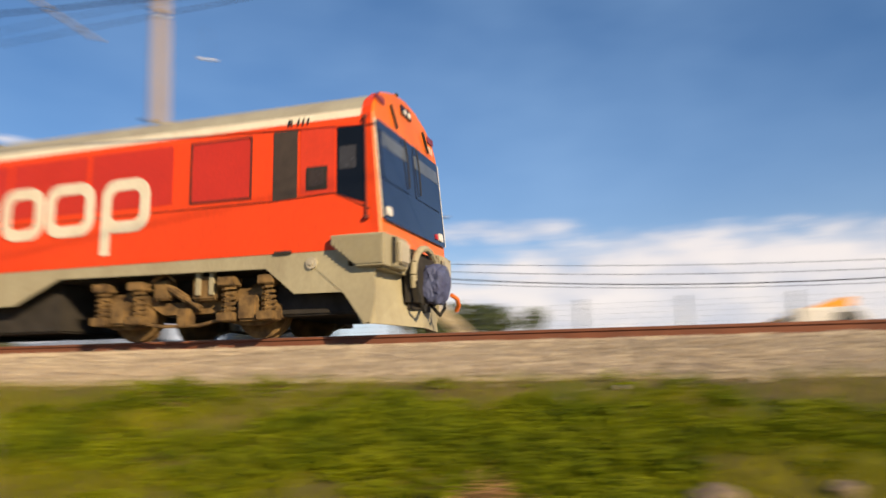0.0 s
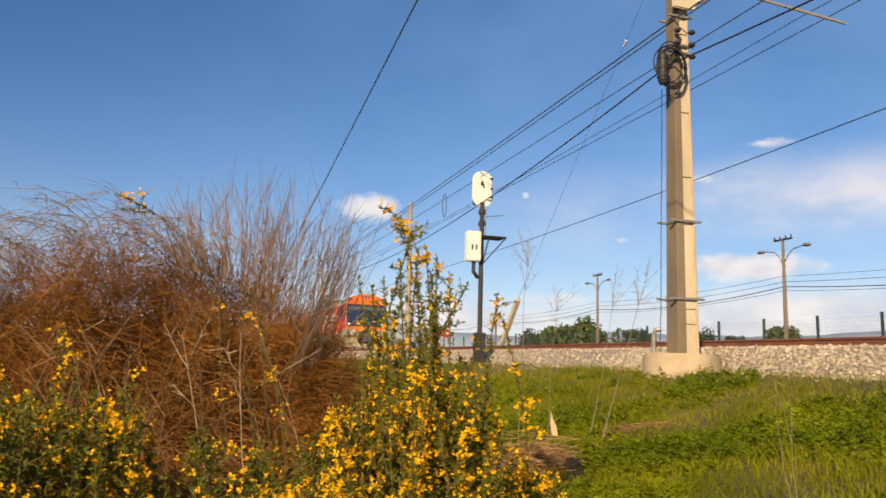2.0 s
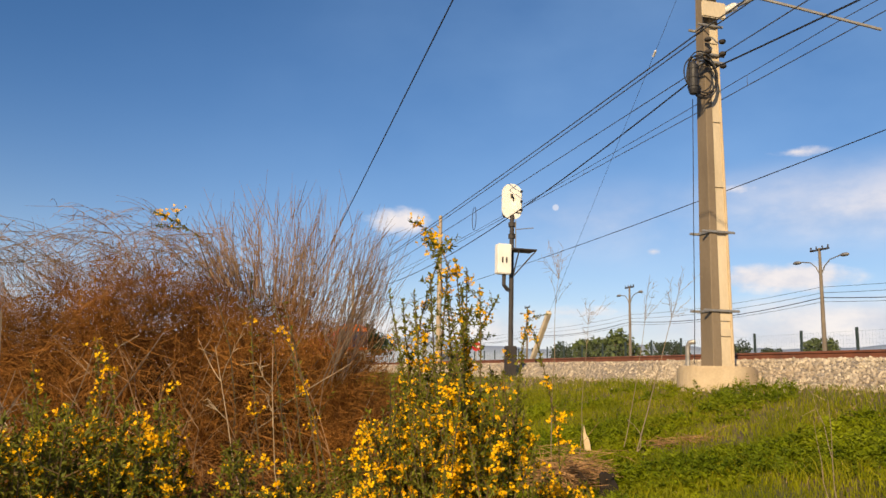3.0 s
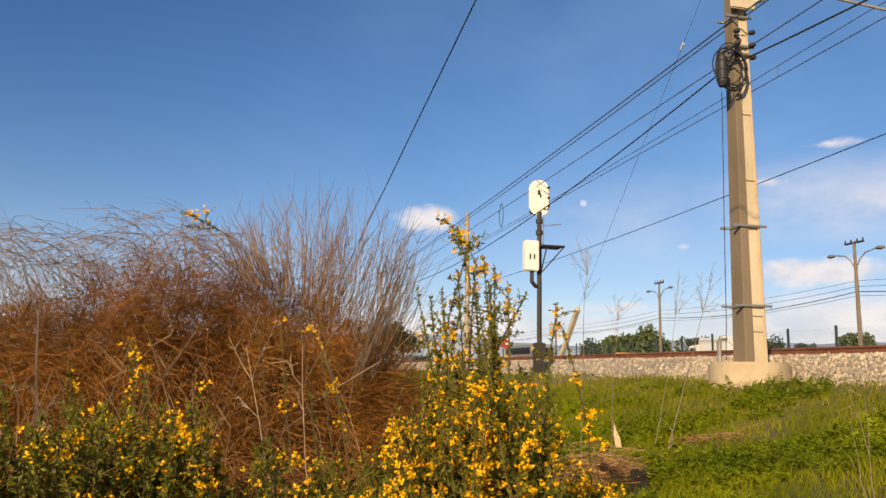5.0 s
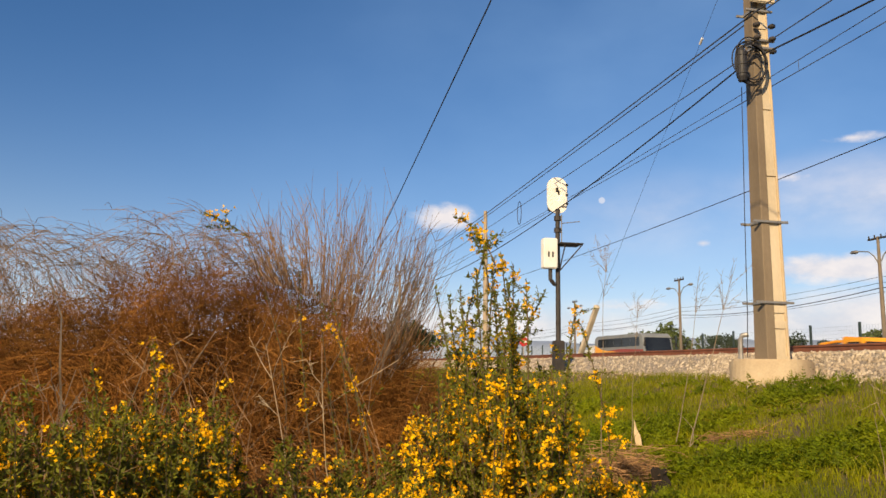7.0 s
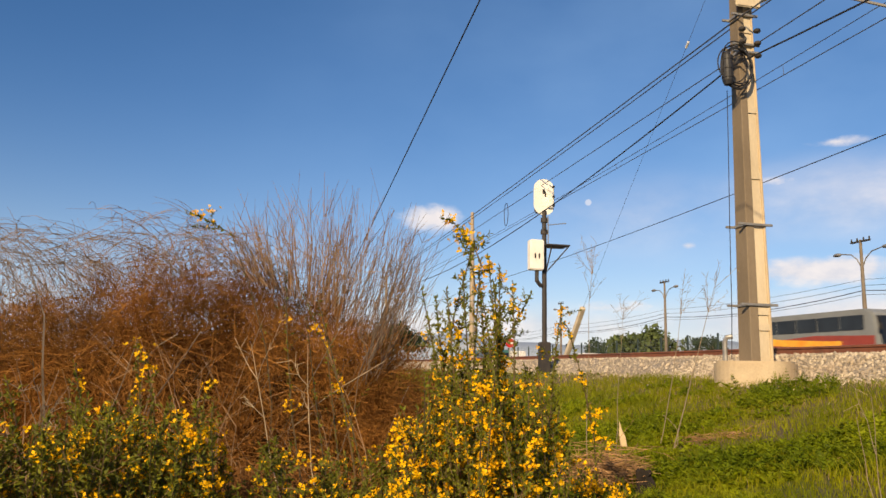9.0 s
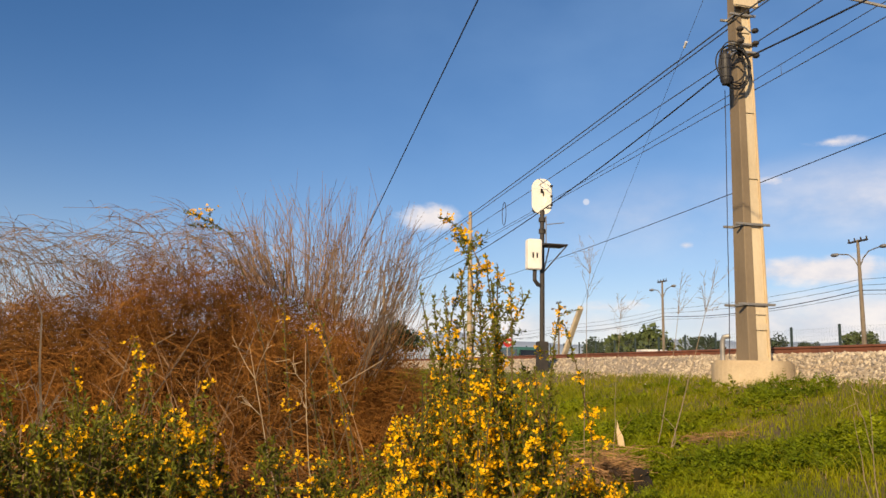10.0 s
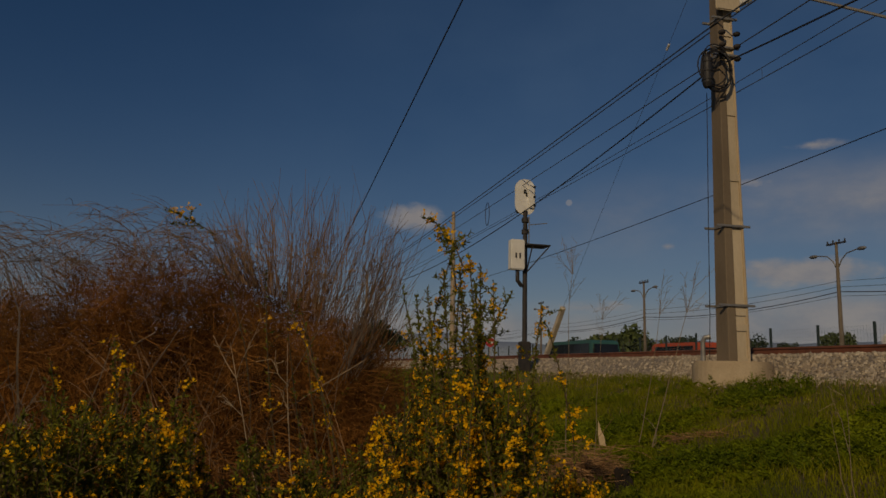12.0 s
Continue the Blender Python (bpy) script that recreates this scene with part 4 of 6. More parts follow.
for y in (-11.5, 13.3, 38.1, 61.3, 86, 111, 136):
    street_lamp(y)
LY = (-11.5, 13.3, 38.1, 61.3, 86.0, 111.0, 136.0)
HANG = (-1.1, 0.0, 0.35, 0.2, 0.0, 0.0, 0.0)     # how much higher the cables hang on each post
for z, s, r in ((6.85, .3, .012), (6.5, .35, .014), (6.2, .5, .026), (5.95, .4, .013)):
    for (a, u), (b, v) in zip(zip(LY, HANG), zip(LY[1:], HANG[1:])):
        wire("street_cable", [(34.4, a, z + u), (34.4, b, z + v)], s, r, "cable", "dark cable strung between two street lamps", n=12)


def fence():
    f = thing("roadside_fence", pose(33.7, 0, 1.92), "wire mesh fence with slim dark steel posts", "fence")
    bm = bmesh.new()
    box(bm, -.065, .065, -.065, .065, -.1, 2.66, .01)
    me = bpy.data.meshes.new("post")
    bm.to_mesh(me)
    bm.free()
    me.materials.append(M["fence_green"])
    for i in range(60):
        o = new("post", me)
        o.parent = f
        o.location = (0, -30.24 + i * 4.34, 0)
    bm = bmesh.new()
    for k in range(11):
        z = .15 + k * .23
        box(bm, -.003, .003, -30.24, 225.8, z, z + .005)
    for k in range(1100):
        y = -30.24 + k * .232
        box(bm, -.003, .003, y, y + .004, .1, 2.5)
    o = part("mesh_panel", bm, "fence_wire", f, "welded wire mesh")
    tagged(o, kind="stuff")


# the haze of distance is mixed into the hills' blue-grey colour
M["hazy_ridge"] = material("hazy_ridge", (.36, .43, .52), (.32, .39, .48), 1.0, scale=.004, fine=.03)


def ridge():
    n = 90
    v = []
    for i in range(n):
        a = math.radians(-10 + 130 * i / (n - 1))
        h = 105 + 45 * noise.noise((i * .11, 2.0, 0.0)) + 14 * noise.noise((i * .5, 7.0, 0.0))
        for r, z in ((2300, 1.0), (2450, h * .6), (2600, h), (2800, 1.0)):
            v.append((math.sin(a) * r, math.cos(a) * r, z))
    f = [(i * 4 + k, i * 4 + k + 1, i * 4 + k + 5, i * 4 + k + 4) for i in range(n - 1) for k in range(3)]
    tagged(raw_object("backdrop", v, f, "hazy_ridge", smooth=True), "low hills on the far horizon, coloured blue-grey for haze", "hills", kind="structure")


ridge()
M["fence_green"] = material("fence_green", (.03, .05, .05), None, .6, scale=4)
M["fence_wire"] = material("fence_wire", (.2, .24, .24), None, .6, .3, scale=4)
fence()

# ---- distant trees ----
M["leaf_far"] = material("leaf_far", (.075, .1, .025), (.05, .075, .02), .8, scale=.5, fine=6, island=.35)
M["leaf_dark"] = material("leaf_dark", (.03, .05, .02), (.02, .038, .016), .8, scale=.5, fine=6, island=.35)


def at(az, el, d):
    """The place d metres from the eye (on the plan), az degrees right of the track's direction and el degrees up."""
    a = radians(az)
    return Vector((d * math.sin(a), d * math.cos(a), EYE[2] + d * math.tan(radians(el))))


def tree(x, y, z, h, w, mt, seed, label):
    rng = np.random.default_rng(seed)
    p = thing("tree", pose(x, y, z), label, "tree", "trees beyond the road")
    bm = bmesh.new()
    rod(bm, (0, 0, -.2), (0, 0, h * .45), w * .05, w * .03, 8)
    for i in range(6):
        a = i * 1.1
        rod(bm, (0, 0, h * (.25 + .04 * i)), (w * .35 * math.cos(a), w * .35 * math.sin(a), h * (.55 + .05 * i)), w * .02, w * .008, 5)
    part("trunk", bm, "bark", p)
    # clumps of leaves spread through lobes of uneven size
    lobes = [(rng.normal(0, w * .2), rng.normal(0, w * .2), h * rng.uniform(.4, .88), w * rng.uniform(.16, .3)) for _ in range(9)]
    n = 1600
    k = rng.integers(0, 9, n)
    C = np.array(lobes)[k]
    d = rng.normal(size=(n, 3))
    d /= np.linalg.norm(d, axis=1)[:, None]
    c = C[:, :3] + d * (C[:, 3:] * rng.uniform(.6, 1.1, (n, 1)))
    u = rng.normal(size=(n, 3))
    v = np.cross(u, rng.normal(size=(n, 3)))
    s = w * rng.uniform(.025, .06, (n, 1))
    u = u / np.linalg.norm(u, axis=1)[:, None] * s
    v = v / np.linalg.norm(v, axis=1)[:, None] * s
    V = np.stack([c - u, c + v * .7, c + u, c - v * .7], 1).reshape(-1, 3)
    F = (np.arange(n) * 4)[:, None] + np.arange(4)
    raw_object("crown", V, F, mt, p)


for az, el, d, w, mt, sd in ((26.7, 2.6, 130, 7, "leaf_far", 1), (28.0, 3.0, 128, 8.5, "leaf_far", 2), (29.3, 2.35, 132, 6, "leaf_far", 3), (24.6, 2.0, 150, 6, "leaf_dark", 9),
                             (31.9, 2.55, 110, 3, "leaf_dark", 4), (32.9, 2.6, 108, 3.4, "leaf_dark", 5), (36.6, 2.6, 100, 4, "leaf_dark", 6), (38.6, 2.55, 100, 2, "leaf_dark", 7), (39.3, 2.5, 100, 1.8, "leaf_dark", 8),
                             (70.4, 5.3, 58, 3.4, "leaf_far", 11), (72.6, 5.0, 60, 4.2, "leaf_far", 12), (76.0, 4.9, 60, 4.6, "leaf_far", 13), (41.8, 2.75, 95, 4, "leaf_far", 14),
                             (10.4, 3.3, 95, 4.5, "leaf_dark", 15), (8.4, 3.0, 100, 5, "leaf_dark", 16)):
    q = at(az, el, d)
    tree(q.x, q.y, 1.94, q.z - 1.94, w, mt, sd, "dark green leafy tree on the skyline beyond the road")

# ---- plants ----


def strands(P, r):
    """Thin three-sided stems. P: n paths of k points; r: n x k radii."""
    n, k, _ = P.shape
    T = np.gradient(P, axis=1)
    T /= np.linalg.norm(T, axis=2)[..., None] + 1e-9
    ref = np.zeros_like(T)
    ref[..., 0], ref[..., 1] = .83, .55
    U = np.cross(T, ref)
    U /= np.linalg.norm(U, axis=2)[..., None] + 1e-9
    W = np.cross(T, U)
    ang = np.arange(3) * 2 * np.pi / 3
    V = P[:, :, None] + r[..., None, None] * (U[:, :, None] * np.cos(ang)[:, None] + W[:, :, None] * np.sin(ang)[:, None])
    idx = np.arange(n * k * 3).reshape(n, k, 3)
    a, b = idx[:, :-1], idx[:, 1:]
    a2, b2 = np.roll(a, -1, 2), np.roll(b, -1, 2)
    F = np.stack([a, a2, b2, b], -1).reshape(-1, 4)
    return V.reshape(-1, 3), F


def leaflets(c, axis, length, width, rng):
    """Small pointed leaves at c along axis: a diamond folded along its middle."""
    n = len(c)
    axis = axis / (np.linalg.norm(axis, axis=1)[:, None] + 1e-9)
    side = np.cross(axis, rng.normal(size=(n, 3)))
    side /= np.linalg.norm(side, axis=1)[:, None] + 1e-9
    nrm = np.cross(axis, side)
    L, Wd = length[:, None], width[:, None]
    mid = c + axis * L * .45 + nrm * Wd * .25
    V = np.stack([c, mid + side * Wd * .5, c + axis * L, mid - side * Wd * .5], 1).reshape(-1, 3)
    F = (np.arange(n) * 4)[:, None] + np.array([0, 1, 2, 3])
    return V, F


def flowers(c, size, rng):
    """Pea flowers: an upright petal, two wings and a keel, from four bent petals."""
    n = len(c)
    up = rng.normal(size=(n, 3)) * .7 + np.array([-.35, -.5, .45])
    up /= np.linalg.norm(up, axis=1)[:, None]
    s = np.cross(up, rng.normal(size=(n, 3)))
    s /= np.linalg.norm(s, axis=1)[:, None]
    t = np.cross(up, s)
    V, F = [], []
    base = np.arange(n) * 16
    for j, (dx, dy) in enumerate(((1, 0), (-.5, .86), (-.5, -.86), (.2, .1))):
        d = s * dx + t * dy
        e = np.cross(up, d)
        z = size[:, None]
        k = .95 if j < 3 else .5
        V.append(np.stack([c, c + (d * .5 + up * .35 + e * .42) * z * k, c + (d * .95 + up * .6) * z * k, c + (d * .5 + up * .35 - e * .42) * z * k], 1))
        F.append(base[:, None] + np.arange(4) + 4 * j)
    V = np.concatenate(V, 1).reshape(-1, 3)
    return V, np.concatenate(F, 0)


M["twig_brown"] = material("twig_brown", (.35, .152, .031), (.205, .088, .02), .8, scale=1.2, fine=15, c3=(.36, .175, .042), patch=.55, island=.4, gloss=.2)
# near-black brown: the shade inside the shrub is put into this colour
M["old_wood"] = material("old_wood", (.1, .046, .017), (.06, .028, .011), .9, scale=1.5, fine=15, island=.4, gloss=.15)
M["dead_frond"] = material("dead_frond", (.25, .115, .032), (.14, .06, .018), .8, scale=2, fine=15, island=.4, gloss=.2)
M["twig_pale"] = material("twig_pale", (.4, .26, .14), (.28, .165, .085), .8, scale=3, fine=15, island=.3, gloss=.2)
M["twig_ash"] = material("twig_ash", (.25, .18, .125), (.18, .135, .095), .85, scale=3, fine=15, island=.3, gloss=.2)
M["twig_grey"] = material("twig_grey", (.34, .26, .17), (.26, .2, .13), .85, scale=3, fine=15, island=.2)
M["gorse_stem"] = material("gorse_stem", (.12, .085, .035), (.16, .1, .045), .8, scale=4, fine=20, island=.3)
M["gorse_leaf"] = material("gorse_leaf", (.175, .18, .012), (.1, .11, .01), .6, scale=3, fine=20, island=.4, gloss=.3, through_light=.25)
M["gorse_flower"] = material("gorse_flower", (.92, .54, .004), (.88, .46, .004), .6, scale=6, fine=40, island=.18, gloss=.2, through_light=.3)
M["dead_wood"] = material("dead_wood", (.6, .46, .28), (.45, .34, .2), .85, scale=6, fine=40)


def brown_shrub():
    rng = np.random.default_rng(12)
    p = thing("bare_shrub", pose(0, 0, 0), "dense leafless shrub of fine red-brown twigs with arching tips", "shrub")
    C = np.array([-.5, 6.7, .25])
    R3 = np.array([2.1, 1.3, 2.2])
    # tufts of fine twigs that fan out from the limbs, on three mounds
    m, k = 2700, 33
    d = rng.normal(size=(m, 3))
    d[:, 2] = np.abs(d[:, 2]) * 1.1 - .12
    d[:, 1] -= .4
    d /= np.linalg.norm(d, axis=1)[:, None]
    lump = np.array([1 + .09 * noise.noise(Vector(v) * 2.3) + .08 * noise.noise(Vector(v) * 6) for v in d])
    rad = rng.uniform(.42, .96, m) ** .5 * lump
    mound = rng.random(m)
    centre = np.where(mound[:, None] < .44, np.array([-2.45, 6.9, .2]), np.where(mound[:, None] > .87, np.array([1.05, 6.2, .1]), C))
    radii = np.where(mound[:, None] < .44, np.array([1.75, 1.2, 1.98]), np.where(mound[:, None] > .87, np.array([.72, .7, 1.4]), R3))
    root = centre + d * radii * rad[:, None]
    root[:, 2] = np.maximum(root[:, 2], .05)
    keep = rng.random(m) < np.interp(root[:, 2], [.2, .7, 1.0], [.4, .75, 1.0])
    root, d = root[keep], d[keep]
    m = len(root)
    axis = d * [.8, .7, .5] + rng.normal(0, .42, (m, 3)) + [-.1, 0, .3]
    axis /= np.linalg.norm(axis, axis=1)[:, None]
    curl = rng.normal(0, .3, (m, 3)) - [0, 0, .12]
    n = m * k
    start = np.repeat(root, k, 0) + rng.normal(0, .07, (n, 3))
    start[:, 2] = np.maximum(start[:, 2], .03)
    way = np.repeat(axis, k, 0) + rng.normal(0, .6, (n, 3))
    way /= np.linalg.norm(way, axis=1)[:, None]
    ln = np.repeat(rng.uniform(.14, .38, m), k) * rng.uniform(.6, 1.15, n)
    t = np.linspace(0, 1, 3)[None, :, None]
    bend = np.repeat(curl, k, 0)[:, None] + rng.normal(0, .22, (n, 1, 3))
    P = start[:, None] + way[:, None] * ln[:, None, None] * t + bend * t * t * ln[:, None, None] + rng.normal(0, .006, (n, 3, 3))
    r = np.linspace(.002, .0009, 3)[None] * rng.uniform(.7, 1.3, (n, 1))
    V, F = strands(P, r)
    tagged(raw_object("twig_mass", V, F, "twig_brown", p), "mass of fine red-brown twigs", kind="stuff")
    # added thicker twigs that block light inside; the inner shade is in their colour
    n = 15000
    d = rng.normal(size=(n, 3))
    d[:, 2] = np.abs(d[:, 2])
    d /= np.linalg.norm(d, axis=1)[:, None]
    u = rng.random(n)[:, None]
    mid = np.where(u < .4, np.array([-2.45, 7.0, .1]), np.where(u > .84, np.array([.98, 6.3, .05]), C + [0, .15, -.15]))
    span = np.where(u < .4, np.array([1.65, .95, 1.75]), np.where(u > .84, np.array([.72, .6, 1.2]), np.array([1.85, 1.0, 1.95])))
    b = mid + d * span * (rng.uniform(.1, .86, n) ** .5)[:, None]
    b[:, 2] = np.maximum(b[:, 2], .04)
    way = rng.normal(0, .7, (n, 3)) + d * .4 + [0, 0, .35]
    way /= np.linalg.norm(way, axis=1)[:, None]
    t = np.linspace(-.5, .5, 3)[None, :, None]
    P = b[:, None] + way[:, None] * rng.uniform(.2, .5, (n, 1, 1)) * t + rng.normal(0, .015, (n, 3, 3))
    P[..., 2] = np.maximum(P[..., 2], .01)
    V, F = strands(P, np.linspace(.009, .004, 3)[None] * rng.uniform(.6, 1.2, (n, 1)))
    tagged(raw_object("old_wood", V, F, "old_wood", p), "dark twigs added inside the shrub for its inner shade", kind="stuff")
    # main limbs from the ground
    n = 90
    b = np.stack([np.clip(rng.normal(-1.0, .9, n), -2.5, .45), rng.normal(6.3, .35, n), np.full(n, 0.0)], -1)
    tip = C + np.stack([(b[:, 0] + 1) * 1.5, rng.uniform(-1.3, .6, n), rng.uniform(.9, 1.9, n)], -1)
    t = np.linspace(0, 1, 7)[None, :, None]
    P = b[:, None] + (tip - b)[:, None] * t + rng.normal(0, .05, (n, 1, 3)) * np.sin(t * 3.1) * 3 + rng.normal(0, .012, (n, 7, 3))
    V, F = strands(P, np.linspace(.013, .004, 7)[None] * rng.uniform(.5, 1.2, (n, 1)))
    tagged(raw_object("stem", V, F, "twig_grey", p), "grey-brown bare stems", kind="stuff")
    # long pale branches that cross the face of the mass
    P, r = [], []
    for i in range(44):
        s = Vector((rng.uniform(-2.3, 1.1), rng.uniform(5.0, 5.5), rng.uniform(.1, .7)))
        e = s + Vector((rng.normal(0, .55), rng.uniform(-.1, .35), rng.uniform(.5, 1.35)))
        bow = Vector(rng.normal(0, .13, 3))
        pts = [s.lerp(e, f) + bow * math.sin(f * 3.1) + Vector(rng.normal(0, .012, 3)) for f in np.linspace(0, 1, 7)]
        P.append(pts)
        r.append(np.linspace(.0055, .0016, 7) * rng.uniform(.6, 1.15))
        for j in range(5):
            q = pts[int(rng.integers(2, 6))]
            w = (e - s).normalized() * rng.uniform(.1, .3) + Vector(rng.normal(0, .14, 3))
            P.append([q + w * f + Vector((0, 0, -.05 * f * f)) for f in np.linspace(0, 1, 7)])
            r.append(np.linspace(.0026, .001, 7))
    V, F = strands(np.array([[list(v) for v in q] for q in P]), np.array(r))
    tagged(raw_object("pale_branch", V, F, "twig_pale", p), "long pale branches", kind="stuff")
    # upright pale shoots on one side
    P, r = [], []
    for i in range(190):
        a = rng.uniform(-2.5, 10.8)
        d0 = rng.uniform(5.9, 7.1)
        top = np.interp(a, [-3, 0, 3, 6, 9, 11], [10.8, 12.4, 13.6, 13.4, 12.6, 9.5]) * rng.uniform(.55, 1.0)
        e = at(a + (a - 3) * .24 + rng.normal(0, .7), top, d0)
        s = at(a * .8 + .6, np.interp(a, [-2, 5, 11], [6.0, 4.0, -1]), d0)
        m = s.lerp(e, .5) + Vector(rng.normal(0, .035, 3))
        P.append([s, s.lerp(m, .5), m, m.lerp(e, .5) + Vector(rng.normal(0, .01, 3)), e])
        r.append(np.linspace(.0052, .0012, 5) * rng.uniform(.65, 1.2))
        for k in range(4):
            q = s.lerp(e, rng.uniform(.3, .85))
            w = (e - s) * rng.uniform(.14, .34) + Vector(rng.normal(0, .075, 3))
            P.append([q, q + w * .3, q + w * .55, q + w * .8, q + w])
            r.append(np.linspace(.0024, .001, 5))
    V, F = strands(np.array([[list(v) for v in q] for q in P]), np.array(r))
    tagged(raw_object("shoot_mass", V, F, "twig_pale", p), "pale upright shoots", kind="stuff")
    # a darker clump of rising branches at the flank
    P, r = [], []
    for i in range(20):
        d0 = rng.uniform(5.6, 6.2)
        s = at(rng.normal(7.6, .5), rng.uniform(-1.5, 2.0), d0)
        e = at(rng.normal(9.4, 1.5), rng.uniform(4.0, 9.4), d0)
        bow = Vector(rng.normal(0, .05, 3))
        pts = [s.lerp(e, f) + bow * math.sin(f * 3.1) for f in np.linspace(0, 1, 5)]
        P.append(pts)
        r.append(np.linspace(.006, .0014, 5) * rng.uniform(.6, 1.1))
        for j in range(7):
            q = pts[int(rng.integers(1, 5))]
            w = Vector((rng.normal(.05, .09), rng.normal(0, .08), rng.uniform(.04, .22)))
            P.append([q + w * f for f in np.linspace(0, 1, 5)])
            r.append(np.linspace(.0026, .001, 5))
    V, F = strands(np.array([[list(v) for v in q] for q in P]), np.array(r))
    tagged(raw_object("dark_branch", V, F, "twig_ash", p), "dark rising branches", kind="stuff")
    # arching, drooping twigs on the other side
    P, r = [], []
    for i in range(74):
        a0 = -20 + 20 * rng.random() ** 1.4
        d0 = rng.uniform(5.5, 6.8)
        s = at(a0 + rng.uniform(0, 4), np.interp(a0, [-19, -10, -1], [4.0, 6.0, 6.5]), d0)
        peak = np.interp(a0, [-26, -18, -10, -5, -1], [9.3, 10.0, 9.9, 12.0, 10.6]) * rng.uniform(.7, 1.03)
        k = at(a0 - rng.uniform(-.5, 2.5), peak, d0)
        e = at(a0 - rng.uniform(2, 8) * (1 if rng.random() < .8 else -.7), peak - rng.uniform(.3, 3.4), d0)
        pts = [((1 - t) ** 2) * s + 2 * t * (1 - t) * (k * 1.45 - (s + e) * .225) + t * t * e + Vector(rng.normal(0, .008, 3)) for t in np.linspace(0, 1, 8)]
        P.append(pts)
        r.append(np.linspace(.0036, .0012, 8) * rng.uniform(.6, 1.1))
        for j in range(10):
            t = rng.uniform(.3, .98)
            q = pts[int(t * 7)]
            w = Vector((rng.normal(-.14, .16), rng.normal(0, .1), rng.normal(.05, .1)))
            drop = rng.uniform(.05, .2)
            P.append([q + w * f + Vector((0, 0, -drop * f * f)) for f in np.linspace(0, 1, 8)])
            r.append(np.linspace(.0021, .001, 8))
    V, F = strands(np.array([[list(v) for v in q] for q in P]), np.array(r))
    tagged(raw_object("arching_twig", V, F, "twig_ash", p), "grey arching twigs", kind="stuff")
    # rusty dead fronds low down, in tangled heads
    n, heads = 3400, 34
    hc = np.stack([rng.uniform(-.75, 1.25, heads), rng.uniform(4.75, 5.4, heads), rng.uniform(.25, .85, heads)], -1)
    b = hc[rng.integers(0, heads, n)] + rng.normal(0, .07, (n, 3))
    way = rng.normal(0, .55, (n, 3)) + [0, -.15, -.05]
    way /= np.linalg.norm(way, axis=1)[:, None]
    t = np.linspace(0, 1, 5)[None, :, None]
    P = b[:, None] + way[:, None] * rng.uniform(.12, .45, (n, 1, 1)) * t - np.array([0, 0, .22]) * t * t
    P[..., 2] = np.maximum(P[..., 2], .01)
    V, F = strands(P, np.linspace(.0026, .001, 5)[None] * np.ones((n, 1)))
    tagged(raw_object("dead_frond", V, F, "dead_frond", p), "rusty dead fronds", kind="stuff")


def gorse(name_label, shoots, seed, flower_rate, leaf_rate=1.0):
    """shoots: (foot, tip, leafiness, share of flowers). One plant: stems, leaves and flowers."""
    rng = np.random.default_rng(seed)
    p = thing("gorse_bush", pose(0, 0, 0), name_label, "bush", "gorse bushes")
    P, r, lc, la, fc = [], [], [], [], []
    for foot, tip, leafy, flow in shoots:
        foot, tip = Vector(foot), Vector(tip)
        L = (tip - foot).length
        bow = Vector(rng.normal(0, .06 * L, 3))
        pts = [foot.lerp(tip, t) + bow * math.sin(t * math.pi) for t in np.linspace(0, 1, 7)]
        P.append([list(q) for q in pts])
        r.append(np.linspace(.006, .0018, 7) * (.6 + .5 * L))
        subs = [(pts, L)]
        for j in range(int(L * 9 * leafy)):
            t = rng.uniform(.3, .97)
            q = foot.lerp(tip, t) + bow * math.sin(t * math.pi)
            w = (tip - foot).normalized() * .5 + Vector(rng.normal(0, .6, 3))
            w = w.normalized() * rng.uniform(.07, .26) * (1.2 - t * .75)
            sp = [q + w * f for f in np.linspace(0, 1, 7)]
            P.append([list(v) for v in sp])
            r.append(np.linspace(.0022, .001, 7))
            subs.append((sp, w.length))
        for sp, sl in subs:
            k = int(sl * 118 * leafy * leaf_rate)
            lo = .35 if sl == L else .1
            for t in rng.uniform(lo, 1.0, k):
                i = min(5, int(t * 6))
                f = t * 6 - i
                q = sp[i].lerp(sp[i + 1], f)
                lc.append(list(q))
                la.append(list((sp[i + 1] - sp[i]).normalized() * .7 + Vector(rng.normal(0, .6, 3))))
            head = noise.noise(sp[3] * 2.6)
            m = rng.poisson(sl * flower_rate * flow * .72 * max(.15, 1 + 2.2 * head))
            for t in rng.uniform(lo + .1, 1.0, m):
                i = min(5, int(t * 6))
                q = sp[i].lerp(sp[i + 1], t * 6 - i)
                for _ in range(rng.integers(3, 11)):
                    fc.append(list(q + Vector(rng.normal(0, .021, 3))))
    V, F = strands(np.array(P), np.array(r))
    tagged(raw_object("stem", V, F, "gorse_stem", p), "thin green-brown stems", kind="stuff")
    lc, la = np.array(lc), np.array(la)
    V, F = leaflets(lc, la, rng.uniform(.016, .038, len(lc)), rng.uniform(.006, .013, len(lc)), rng)
    tagged(raw_object("foliage", V, F, "gorse_leaf", p), "small dark green leaves", kind="stuff")
    if fc:
        V, F = flowers(np.array(fc), rng.uniform(.013, .0225, len(fc)), rng)
        tagged(raw_object("blossom", V, F, "gorse_flower", p), "bright yellow pea flowers", kind="stuff")
    return p


def gz(v):
    return ground_z(v.x, v.y)


